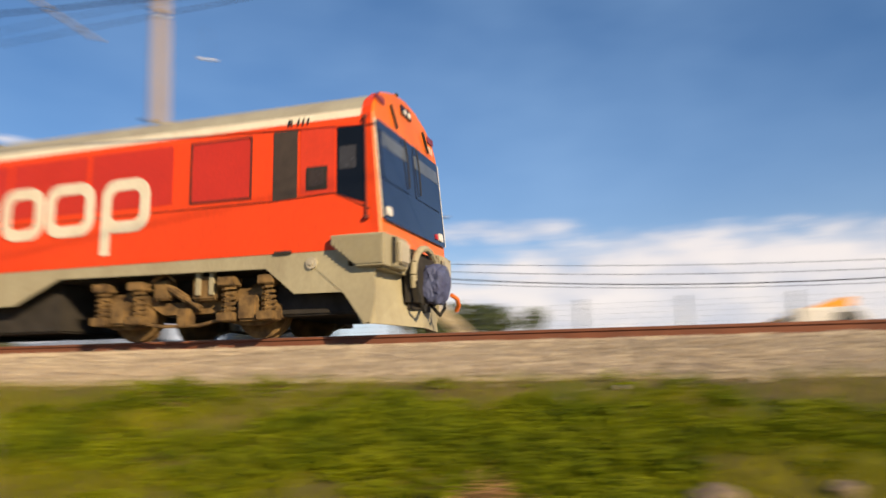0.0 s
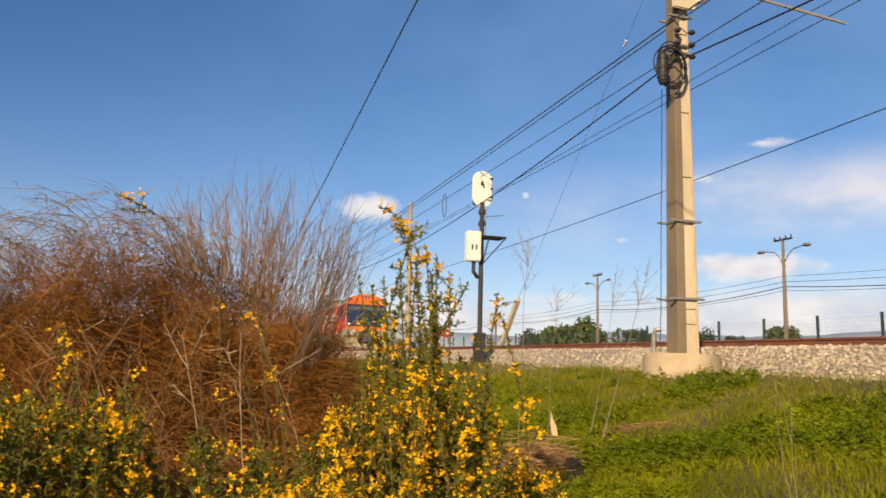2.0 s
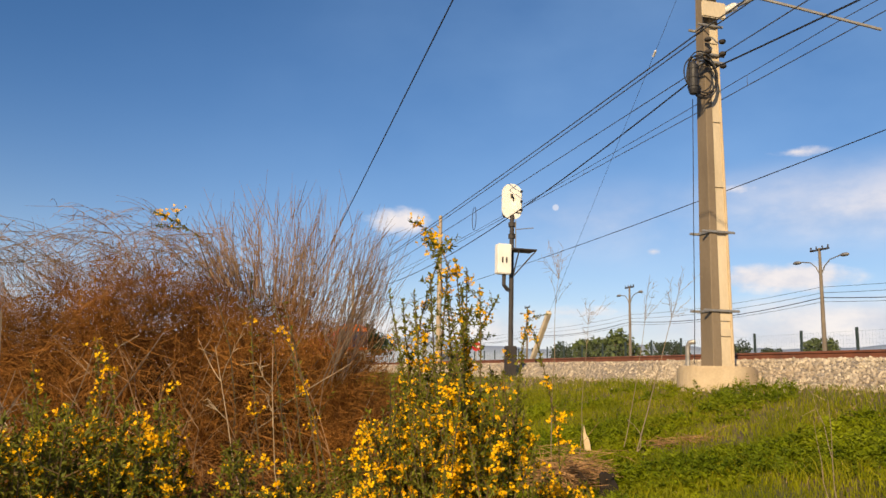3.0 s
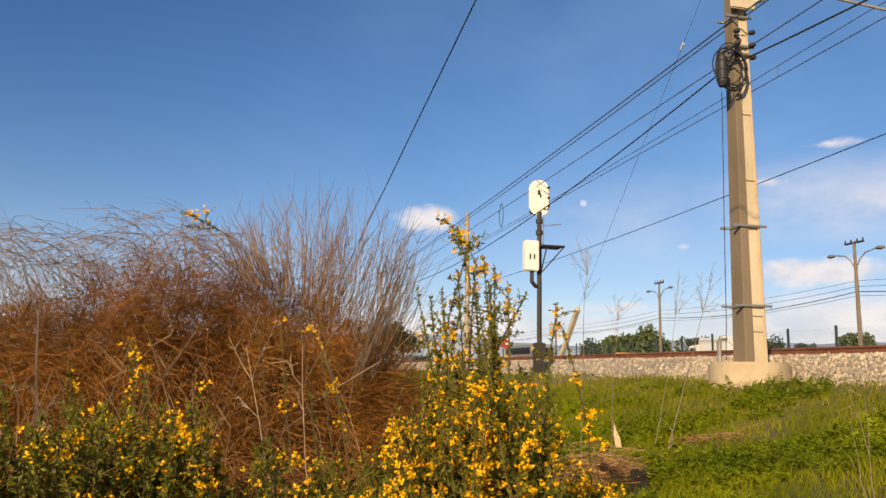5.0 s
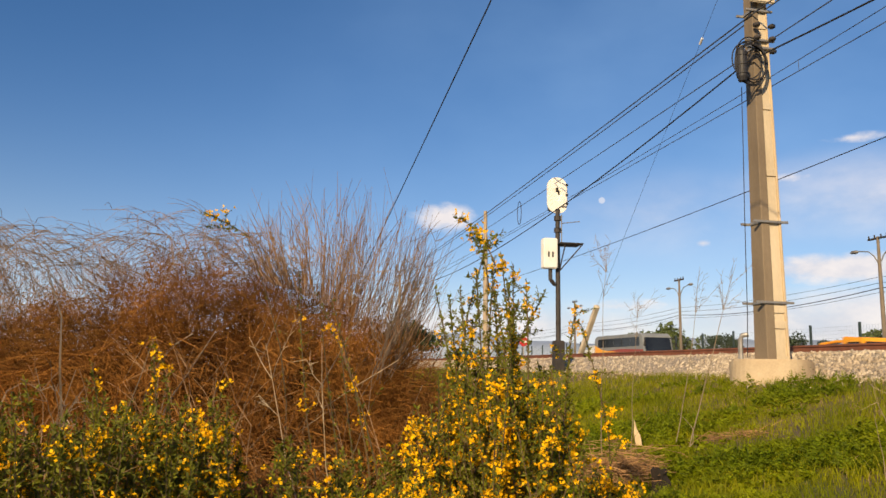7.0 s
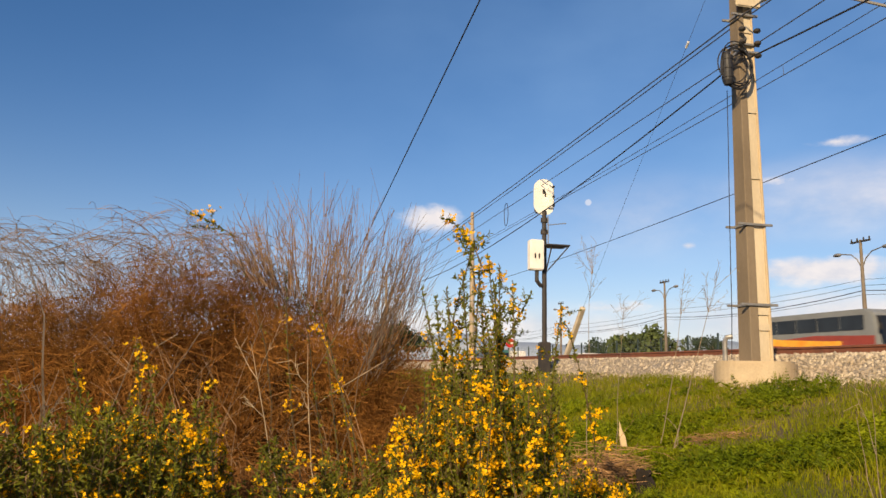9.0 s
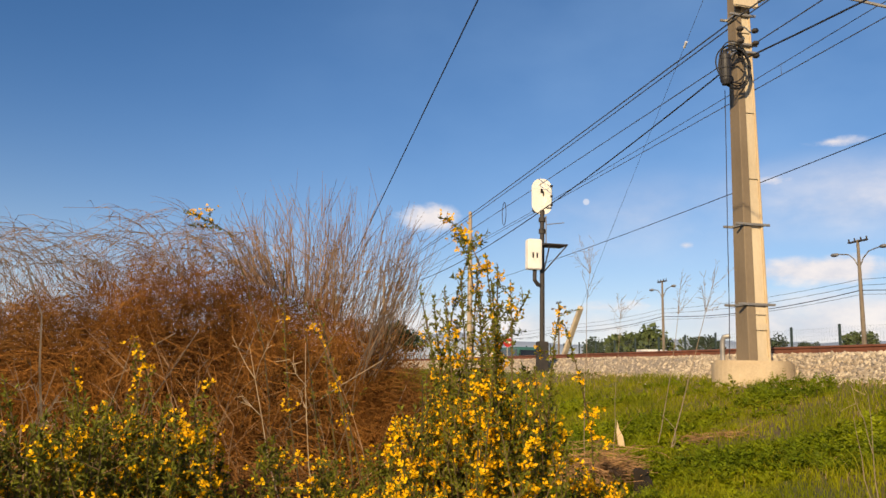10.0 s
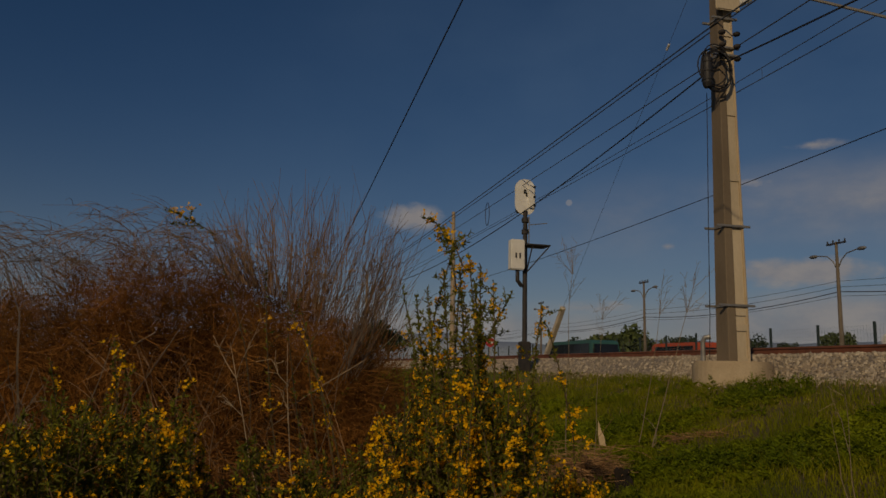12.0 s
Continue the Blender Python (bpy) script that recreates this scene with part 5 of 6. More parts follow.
def central_gorse():
    rng = random.Random(21)
    out = []
    spires = ((15.8, 8.3, 4.1), (15.1, 9.0, 4.1), (16.3, 8.4, 4.0), (17.2, 7.8, 4.2), (18.2, 6.5, 4.05), (19.6, 5.7, 4.2), (12.4, 5.3, 4.1), (13.2, 5.9, 4.0),
              (11.9, 3.6, 4.0), (15.6, 7.6, 4.25), (16.8, 6.4, 3.95), (14.4, 7.4, 3.95), (14.8, 5.4, 4.1), (17.6, 5.0, 4.0), (21.9, 4.8, 4.3), (22.3, 3.2, 4.3), (11.3, 6.0, 4.2), (16.0, 5.0, 4.0))
    for a, e, d in spires:
        tip = at(a, e, d)
        foot = at(16.2 + (a - 16) * .35, 0, d)
        if a > 21:
            foot = at(21.2, 0, d)
        foot.z = .02
        out.append((foot, tip, 1.05, .55))
    out.append((at(15.9, 7.6, 4.1), at(13.3, 11.3, 4.1), 1.9, .7))
    out.append((at(15.4, 6.0, 4.1), at(14.6, 9.4, 4.15), 1.4, .5))
    for i in range(112):
        a = rng.gauss(15.6, 4.6)
        a = max(5.0, min(22.4, a))
        hi = np.interp(a, [6, 9, 11, 14, 18, 20, 22.5], [-8, -4.5, -1.0, 1.4, 1.2, .2, -1.0])
        e = hi - abs(rng.gauss(0, 5.0))
        d = rng.uniform(3.55, 4.4)
        tip = at(a, max(-9.5, e), d)
        foot = at(16.0 + (a - 16) * .45 + rng.gauss(0, 1.6), 0, d + rng.uniform(-.1, .25))
        foot.z = 0.0
        out.append((foot, tip, .85, .72))
    return gorse("tall flowering gorse bush with bright yellow blossom on green spires", out, 5, 5.2, 1.15)


def left_gorse():
    rng = random.Random(8)
    out = []
    for a, e, d in ((-12.6, -.1, 3.9), (-11.6, -2, 3.8), (-8.8, 1.3, 3.9), (-8.2, .6, 3.8), (-6.3, -2.3, 3.8), (-16.5, -1.3, 3.7), (-17.2, -2.0, 3.7), (-4, -1.6, 3.9)):
        tip = at(a, e, d)
        foot = at(a + 1.0, 0, d)
        foot.z = 0
        out.append((foot, tip, 1.0, .6))
    for i in range(170):
        a = rng.uniform(-23, 1.5)
        if -2.4 < a < .3:
            continue
        hi = np.interp(a, [-24, -18, -12, -5, 0, 2], [-3, -3.4, -2.4, -2.6, -3.5, -6])
        e = hi - abs(rng.gauss(0, 3.4))
        d = rng.uniform(3.3, 4.1)
        tip = at(a, max(-12, e), d)
        foot = at(a + rng.gauss(0, 1.5), 0, d + .1)
        foot.z = 0
        out.append((foot, tip, 1.0, .42))
    for i in range(44):
        a = rng.uniform(4.0, 9.8)
        d = rng.uniform(3.9, 4.6)
        tip = at(a, rng.uniform(-12, -6.0), d)
        foot = at(a + rng.gauss(0, .8), 0, d)
        foot.z = 0
        out.append((foot, tip, 1.0, .25))
    return gorse("low dark green gorse thicket dotted with yellow flowers", out, 6, 6.2, 1.25)


def sprigs():
    out = []
    base = at(7.6, 0, 4.5)
    base.z = 0
    for a, e in ((1.1, 6.9), (2.5, 5.2), (3.6, 4.8), (2.8, 3.4), (4.2, 2.6)):
        out.append((base, at(a, e, 4.7), .35, .34))
    b2 = at(-1.0, 2.0, 5.4)
    b2.z = 0
    out.append((b2, at(-2.9, 9.3, 5.4), .12, 0.0))
    out.append((at(-2.6, 9.2, 5.4), at(-5.6, 10.7, 5.4), 1.5, .45))
    return gorse("sparse gorse sprig with a few yellow flowers among bare twigs", out, 9, 14.0)


def low_gorse():
    rng = random.Random(31)
    out = []
    for i in range(42):
        a = rng.uniform(22.5, 27.5)
        d = rng.uniform(3.9, 4.5)
        e = rng.uniform(-10.5, -7.4)
        tip = at(a, e, d)
        foot = at(a + rng.gauss(0, .8), 0, d)
        foot.z = ground_z(foot.x, foot.y)
        out.append((foot, tip, .8, 1.0))
    for i in range(120):
        a = rng.uniform(0, 16)
        d = rng.uniform(3.2, 3.7)
        e = rng.uniform(-13, -8.2)
        tip = at(a, e, d)
        foot = at(a + rng.gauss(0, .8), 0, d)
        foot.z = ground_z(foot.x, foot.y)
        out.append((foot, tip, .8, .7))
    return gorse("low gorse seedlings with yellow flowers in the grass", out, 10, 5.5)


brown_shrub()
central_gorse()
left_gorse()
sprigs()
low_gorse()


def grass():
    rng = np.random.default_rng(7)

    def blades(n, xr, yr, h0, h1, w, name, mt, label, keep):
        x = rng.uniform(*xr, n)
        y = rng.uniform(*yr, n)
        k = np.array([keep(a, b) for a, b in zip(x, y)]) > rng.random(n)
        x, y = x[k], y[k]
        n = len(x)
        z = np.array([ground_z(a, b) for a, b in zip(x, y)])
        tone = np.array([.7 + .6 * noise.noise((a * 1.3, b * 1.3, 7.0)) for a, b in zip(x, y)])
        h = rng.uniform(h0, h1, n) * np.clip(tone, .35, 1.4)
        lean = rng.normal(0, .45, (n, 2)) * h[:, None]
        a = rng.uniform(0, np.pi, n)
        sx, sy = np.cos(a) * w * .5, np.sin(a) * w * .5
        V = np.stack([np.stack([x - sx, y - sy, z - .01], -1), np.stack([x + sx, y + sy, z - .01], -1),
                      np.stack([x + sx * .7 + lean[:, 0] * .35, y + sy * .7 + lean[:, 1] * .35, z + h * .6], -1),
                      np.stack([x - sx * .7 + lean[:, 0] * .35, y - sy * .7 + lean[:, 1] * .35, z + h * .6], -1),
                      np.stack([x + lean[:, 0], y + lean[:, 1], z + h], -1)], 1)
        i = (np.arange(n) * 5)[:, None]
        me = bpy.data.meshes.new(name)
        F = [tuple(q) for q in i + np.array([0, 1, 2, 3])] + [tuple(q) for q in i + np.array([3, 2, 4])]
        me.from_pydata([tuple(q) for q in V.reshape(-1, 3)], [], F)
        me.materials.append(M[mt])
        return tagged(new(name, me), label, "grass", kind="stuff")

    def bare(x, y):
        q = noise.noise((x * .55, y * .55, 2.0)) + .45 * noise.noise((x * 1.7, y * 1.7, 9.0))
        edge = np.interp(x + .8 * noise.noise((x * .8, y * .5, 21.0)), [6.9, 7.7, 8.4, 8.95], [1.0, .55, .25, .07])
        return edge * np.clip(1.25 + q * 1.1, .5 if x < 7.3 else .08, 1)
    blades(120000, (2.6, 8.95), (-5, 18), .07, .2, .009, "grass", "grass", "short lush green grass on the bank", bare)
    blades(16000, (2.8, 8.4), (-5, 16), .14, .28, .009, "grass", "grass", "taller tufts of green grass on the bank", lambda x, y: float(noise.noise((x * 1.1, y * 1.1, 31.0)) > .1))
    blades(26000, (4.0, 8.95), (18, 45), .08, .2, .016, "grass", "grass", "short lush green grass on the bank", bare)
    blades(30000, (-3.5, 3.0), (2.8, 6.5), .12, .42, .008, "grass", "grass", "longer grass under the bushes", lambda x, y: 1)
    blades(14000, (6.6, 9.1), (-6, 22), .03, .12, .008, "dry_grass", "dry_grass", "thin dry grass beside the ballast", lambda x, y: .8)
    blades(4500, (3.0, 8.5), (-5, 12), .05, .16, .007, "dry_grass", "dry_grass", "thin dry straw in the grass", lambda x, y: float(noise.noise((x * .9, y * .9, 5)) > .12))
    blades(3200, (-.5, .55), (4.3, 5.0), .2, .6, .006, "dry_grass", "dry_grass", "tuft of long golden dry grass at the shrub", lambda x, y: 1)
    blades(34000, (-7, 2.6), (-7, 3.0), .06, .18, .01, "grass", "grass", "short green grass on the flat ground", lambda x, y: 1 if x * x + y * y > .3 else 0)
    blades(9000, (-9, -3.4), (2.8, 12), .1, .3, .012, "grass", "grass", "longer grass under the bushes", lambda x, y: 1)
    # leafy weeds in ferny clumps, thick near the bushes and in drifts up the bank
    n = 11500
    cx, cy = rng.uniform(2.3, 8.4, n), rng.uniform(-4.5, 14, n)
    q = np.array([noise.noise((a * .55, b * .55, 13.0)) + .5 * noise.noise((a * 1.9, b * 1.9, 3.0)) for a, b in zip(cx, cy)])
    lush = np.interp(cx + .25 * cy, [4, 8, 11], [.35, .12, -.1])
    k = rng.random(n) < np.clip((q + lush + .12) * 1.6, 0, 1) * np.interp(cx, [6.7, 8.0], [1, .12])
    cx, cy, q = cx[k], cy[k], q[k]
    m = len(cx)
    cz = np.array([ground_z(a, b) for a, b in zip(cx, cy)])
    fronds, steps = 6, 5
    d = rng.normal(size=(m, fronds, 3))
    d[..., 2] = np.abs(d[..., 2]) * .7 + .45
    d /= np.linalg.norm(d, axis=2)[..., None]
    ln = rng.uniform(.1, .3, (m, fronds, 1)) * np.clip(.8 + q, .5, 1.4)[:, None, None]
    side = np.cross(d, np.array([0, 0, 1.0]))
    side /= np.linalg.norm(side, axis=2)[..., None]
    C, A, Ls = [], [], []
    for t in np.linspace(.3, 1, steps):
        o = np.stack([cx, cy, cz], -1)[:, None] + d * ln * t - np.array([0, 0, .08]) * t * t
        for s in (-1, 1):
            C.append(o.reshape(-1, 3))
            A.append((side * s + d * .7).reshape(-1, 3))
            Ls.append(np.full(m * fronds, .08 * (1.3 - t)))
    C, A, Ls = np.concatenate(C), np.concatenate(A), np.concatenate(Ls)
    V, F = leaflets(C, A, Ls, Ls * .5, rng)
    ob = raw_object("leafy_weeds", V, F, "weed")
    tagged(ob, "fresh green ferny weeds in the grass", "weeds", kind="stuff")


grass()


def dry_stalk(foot, tip, branches, seed, r=.006, mt="twig_grey", label="tall dry weed stalk with thin branching tops"):
    rng = np.random.default_rng(seed)
    foot, tip = Vector(foot), Vector(tip)
    foot.z = ground_z(foot.x, foot.y) - .02
    p = thing("dry_weed", Matrix.Translation(foot), label, "dry weed", "dry weed stalks")
    d = tip - foot
    bow = Vector(rng.normal(0, .05, 3))
    pts = [d * t + bow * math.sin(t * 3.1) + Vector(rng.normal(0, .006, 3)) for t in np.linspace(0, 1, 9)]
    V, F = strands(np.array([[list(q) for q in pts]]), np.linspace(r, r * .25, 9)[None])
    raw_object("stalk", V, F, mt, p)
    P, R = [], []
    for i in range(branches):
        t = rng.uniform(.76, .99)
        q = pts[int(t * 8)]
        w = (d.normalized() * .8 + Vector(rng.normal(0, .3, 3))).normalized() * rng.uniform(.15, .42)
        sp = [q + w * f + Vector(rng.normal(0, .006, 3)) for f in np.linspace(0, 1, 5)]
        P.append([list(v) for v in sp])
        R.append(np.linspace(r * .4, r * .22, 5))
        for j in range(5):
            u = w.normalized() * .5 + Vector(rng.normal(0, .5, 3))
            u = u.normalized() * rng.uniform(.03, .11)
            o = sp[int(rng.integers(2, 5))]
            P.append([list(o + u * f) for f in np.linspace(0, 1, 5)])
            R.append(np.linspace(r * .3, r * .2, 5))
    if P:
        V, F = strands(np.array(P), np.array(R))
        tagged(raw_object("side_twig", V, F, mt, p), kind="stuff")
    return p


dry_stalk(at(29.6, 0, 9.6), at(33.2, 7.5, 9.8), 9, 1, .0085)
dry_stalk(at(28.7, 0, 9.7), at(30.8, 7.5, 9.7), 7, 2, .0065)
dry_stalk(at(29.2, 0, 9.5), at(28.9, -3.0, 9.5), 0, 3, .008)
dry_stalk(at(23.6, 0, 8.8), at(24.2, 9.0, 8.8), 12, 4, .0065)
dry_stalk(at(25.6, 0, 9.0), at(26.4, 5.4, 9.0), 9, 5, .0055)
dry_stalk(at(42.9, 0, 5.2), at(42.2, -1.1, 5.2), 1, 6, .006)
dry_stalk(at(42.6, -5, 5.2), at(41.2, -2.6, 5.2), 0, 7, .005)
dry_stalk(at(7.6, 0, 4.3), at(3.0, 1.5, 4.5), 2, 8, .007, "dead_wood", "leaning pale dead stem among the bushes")
dry_stalk(at(5.4, 0, 4.4), at(-1.0, 1.6, 5.0), 3, 9, .008, "dead_wood", "leaning pale dead stem among the bushes")
dry_stalk(at(-15.5, 0, 3.8), at(-13.6, -.6, 3.8), 4, 10, .006, "twig_grey", "bare grey dead twig at the thicket")
dry_stalk(at(-16.5, 0, 3.9), at(-14.2, -2.2, 3.9), 3, 12, .006, "twig_grey", "bare grey dead twig at the thicket")
# splintered stake
q = at(26.3, 0, 9.8)
q.z = ground_z(q.x, q.y)
bm = bmesh.new()
slab(bm, [(-.04, -.05), (-.035, .26), (-.008, .4), (.006, .28), (.034, .2), (.04, -.05)], -.01, "y", .02)
ob = mesh_object("broken_stake", bm, "dead_wood")
ob.matrix_basis = Matrix.Translation(q) @ pose(0, 0, 0, 0, -8, -20)
tagged(ob, "splintered pale wooden stake in the grass", "stake")


M["straw_brown"] = material("straw_brown", (.4, .23, .1), (.22, .12, .05), .85, scale=4, fine=40, island=.4)


def straw_heap(az, d, w, seed, n=420, lift=.1):
    rng = np.random.default_rng(seed)
    c = at(az, 0, d)
    b = np.stack([c.x + rng.normal(0, w * .4, n), c.y + rng.normal(0, w * .3, n), np.zeros(n)], -1)
    b[:, 2] = [ground_z(x, y) + lift + abs(rng.normal(0, lift * .7)) for x, y in b[:, :2]]
    way = rng.normal(0, 1, (n, 3)) * [1, 1, .25]
    way /= np.linalg.norm(way, axis=1)[:, None]
    t = np.linspace(-.5, .5, 4)[None, :, None]
    P = b[:, None] + way[:, None] * rng.uniform(.1, .35, (n, 1, 1)) * t
    V, F = strands(P, np.full((n, 4), .0026))
    tagged(raw_object("straw_heap", V, F, "straw_brown"), "small heap of dry brown straw on the grass", "straw", kind="stuff")


straw_heap(24.6, 7.9, .5, 1, 1100, .16)
straw_heap(31.3, 9.9, .3, 2, 50, .04)
straw_heap(33.4, 9.9, .35, 3, 50, .04)
straw_heap(75.0, 5.0, .35, 4, 220, .06)


def boulder(x, y, r, seed):
    bm = bmesh.new()
    bmesh.ops.create_icosphere(bm, subdivisions=3, radius=r)
    for v in bm.verts:
        v.co *= 1 + .3 * noise.noise(v.co * (1.6 / r) + Vector((seed, 0, 0)))
        v.co.z *= .7
    ob = mesh_object("boulder", bm, "concrete")
    ob.location = (x, y, ground_z(x, y) + r * .3)
    tagged(ob, "pale rounded stone lying in the grass", "stone")


boulder(4.95, -.1, .17, 1)
boulder(5.3, -.85, .1, 3)


def stump(az, d, h, r):
    """A charred, ragged stub of a trunk."""
    c = at(az, 0, d)
    bm = bmesh.new()
    n, rows = 14, 7
    ring = []
    for j in range(rows):
        f = j / (rows - 1)
        ring.append([])
        for i in range(n):
            a = i * 2 * math.pi / n
            k = r * (1.25 - .5 * f) * (1 + .7 * noise.noise((math.cos(a) * 1.4, math.sin(a) * 1.4, f * 2.5)))
            z = h * f * (1 if j < rows - 1 else 1 + .3 * noise.noise((math.cos(a) * 2, math.sin(a) * 2, 5.0)))
            ring[-1].append(bm.verts.new((k * math.cos(a), k * math.sin(a), z - .05)))
    for j in range(rows - 1):
        for i in range(n):
            bm.faces.new((ring[j][i], ring[j][(i + 1) % n], ring[j + 1][(i + 1) % n], ring[j + 1][i]))
    bm.faces.new(ring[-1])
    bmesh.ops.recalc_face_normals(bm, faces=bm.faces)
    ob = mesh_object("tree_stump", bm, "char")
    ob.location = (c.x, c.y, ground_z(c.x, c.y))
    tagged(ob, "dark charred stump of a bush in the grass", "stump")


M["char"] = material("char", (.014, .01, .007), (.025, .015, .009), .95, scale=6, fine=30, bump=.01)
stump(27.6, 7.75, .3, .09)

# ---- vehicles on the road ----
for k, c1, c2, ro in (("coach_grey", (.22, .235, .24), (.19, .2, .205), .5), ("coach_rust", (.3, .05, .03), (.26, .045, .03), .4), ("coach_flame", (.85, .3, .02), (.85, .45, .04), .4),
                      ("bus_blue", (.025, .06, .16), (.02, .05, .13), .4), ("truck_red", (.55, .09, .03), (.48, .08, .03), .5), ("truck_yellow", (.8, .36, .02), (.7, .3, .02), .5),
                      ("van_white", (.78, .77, .74), (.7, .69, .66), .45), ("bus_green", (.04, .13, .11), (.035, .11, .1), .4)):
    M[k] = material(k, c1, c2, ro, scale=1.5, fine=12)


def wheels(p, ys, x=1.05, r=.48):
    for y in ys:
        for s in (-1, 1):
            w = new("wheel")
            w.parent = p
            bm = bmesh.new()
            rod(bm, (s * x, y, r), (s * (x + .24), y, r), r, r, 20)
            part("tyre", bm, "rubber", w)
            bm = bmesh.new()
            rod(bm, (s * (x + .2), y, r), (s * (x + .26), y, r), r * .55, r * .5, 14)
            part("rim", bm, "galv", w)


def profile_body(p, name, outline, half, mt, bevel=.06, label=""):
    bm = bmesh.new()
    slab(bm, outline, -half, "x", 2 * half)
    bmesh.ops.bevel(bm, geom=list(bm.edges), offset=bevel, segments=2, affect="EDGES")
    return part(name, bm, mt, p, label)


def coach(label, L, H, body, lower, flame, roof=None, sill=.52):
    """Front at y = 0 and pointing to -y; the body runs back along +y."""
    p = thing("bus", pose(0, 0, 0), label, "bus")
    profile_body(p, "body", [(0.05, .35), (0, 1.2), (.35, H - .25), (.8, H), (L - .3, H), (L, H - .3), (L, .35)], 1.27, body)
    if roof:
        bm = bmesh.new()
        box(bm, -1.2, 1.2, .7, L - .3, H - .02, H + .1, .04)
        part("roof_panel", bm, roof, p)
    for s in (-1, 1):
        x0 = 1.275 if s > 0 else -1.295
        n = max(3, int((L - 1.6) / 1.5))
        w = (L - 1.7) / n
        for i in range(n):
            bm = bmesh.new()
            slab(bm, rounded(.95 + i * w, .95 + (i + 1) * w - .06, H * sill, H - .3, .06), x0, "x", .02)
            part("window", bm, "glass_bus", p)
        bm = bmesh.new()
        slab(bm, [(.3, .4), (.3, H * (sill - .1)), (L * .45, H * (sill - .06)), (L - .02, H * (sill - .16)), (L - .02, .4)], x0 + (.003 if s > 0 else -.003), "x", .02)
        part("lower_panel", bm, lower, p)
        if flame:
            bm = bmesh.new()
            top = [(L - .1 - u * 7.4, 1.3 + .75 * (1 - u) ** 2 * (1 - .35 * math.sin(u * 5)) + .2) for u in np.linspace(0, 1, 12)]
            low = [(L - .1 - u * 7.4, 1.25 + .3 * (1 - u) ** 3) for u in np.linspace(1, 0, 12)]
            slab(bm, top + low, x0 + (.012 if s > 0 else -.012), "x", .02)
            part("flame_stripe", bm, flame, p, "orange and yellow swirl")
    bm = bmesh.new()
    a = [bm.verts.new(v) for v in ((-1.15, -.015, 1.3), (1.15, -.015, 1.3), (1.1, .31, H - .35), (-1.1, .31, H - .35))]
    bm.faces.new(a)
    bmesh.ops.translate(bm, verts=bm.verts, vec=(0, -.02, 0))
    g = bmesh.ops.extrude_face_region(bm, geom=bm.faces[:])
    bmesh.ops.translate(bm, verts=[v for v in g["geom"] if isinstance(v, bmesh.types.BMVert)], vec=(0, .015, 0))
    part("windscreen", bm, "glass_bus", p)
    bm = bmesh.new()
    slab(bm, rounded(-.9, .9, H * .55, H - .45, .06), L + .005, "y", .02)
    part("rear_window", bm, "glass_bus", p)
    for x in (-.95, .95):
        bm = bmesh.new()
        box(bm, x - .16, x + .16, -.03, .05, .75, .92, .02)
        part("headlight", bm, "lamp_lens", p)
    for s in (-1, 1):
        bm = bmesh.new()
        tube(bm, [(s * 1.1, .3, H - .4), (s * 1.35, -.15, H - .45), (s * 1.36, -.18, H - .9)], .03, 5)
        box(bm, s * 1.36 - .08, s * 1.36 + .08, -.24, -.14, H - 1.1, H - .75, .02)
        part("mirror", bm, "rubber", p)
    wheels(p, (2.2, L - 3.0) if L > 9 else (1.3, L - 1.5))
    return p


def truck(label, cab, load, L, kind, ch=2.6):
    p = thing("truck", pose(0, 0, 0), label, "truck")
    profile_body(p, "cab", [(0, .5), (0, ch * .58), (.25, ch - .1), (1.7, ch), (1.75, .5)], 1.15, cab)
    bm = bmesh.new()
    box(bm, -1.05, 1.05, -.01, .24, ch * .58, ch - .3, .02)
    part("windscreen", bm, "glass_dark", p)
    for s in (-1, 1):
        bm = bmesh.new()
        slab(bm, rounded(.4, 1.3, ch * .58, ch - .3, .05), 1.155 if s > 0 else -1.175, "x", .02)
        part("side_window", bm, "glass_dark", p)
    bm = bmesh.new()
    box(bm, -.5, .5, .3, L, .6, .9, .02)
    part("chassis", bm, "dark_iron", p)
    if kind == "box":
        profile_body(p, "cargo_box", [(1.9, .95), (1.9, 3.1), (L, 3.1), (L, .95)], 1.2, load, .04)
    else:
        profile_body(p, "flatbed", [(1.9, .95), (1.9, 1.15), (L, 1.15), (L, .95)], 1.2, load, .03)
        bm = bmesh.new()
        tube(bm, [(0, 2.4, 1.1), (0, 2.5, 1.5), (0, L * .7, 1.52), (0, L - .2, 1.4)], .07, 8)
        part("folded_crane", bm, load, p, "slim folded crane")
        bm = bmesh.new()
        box(bm, -.9, .9, 2.1, L - .3, 1.155, 1.28, .03)
        part("deck_load", bm, load, p)
    wheels(p, (1.0, L - 1.2), .95, .48)
    return p


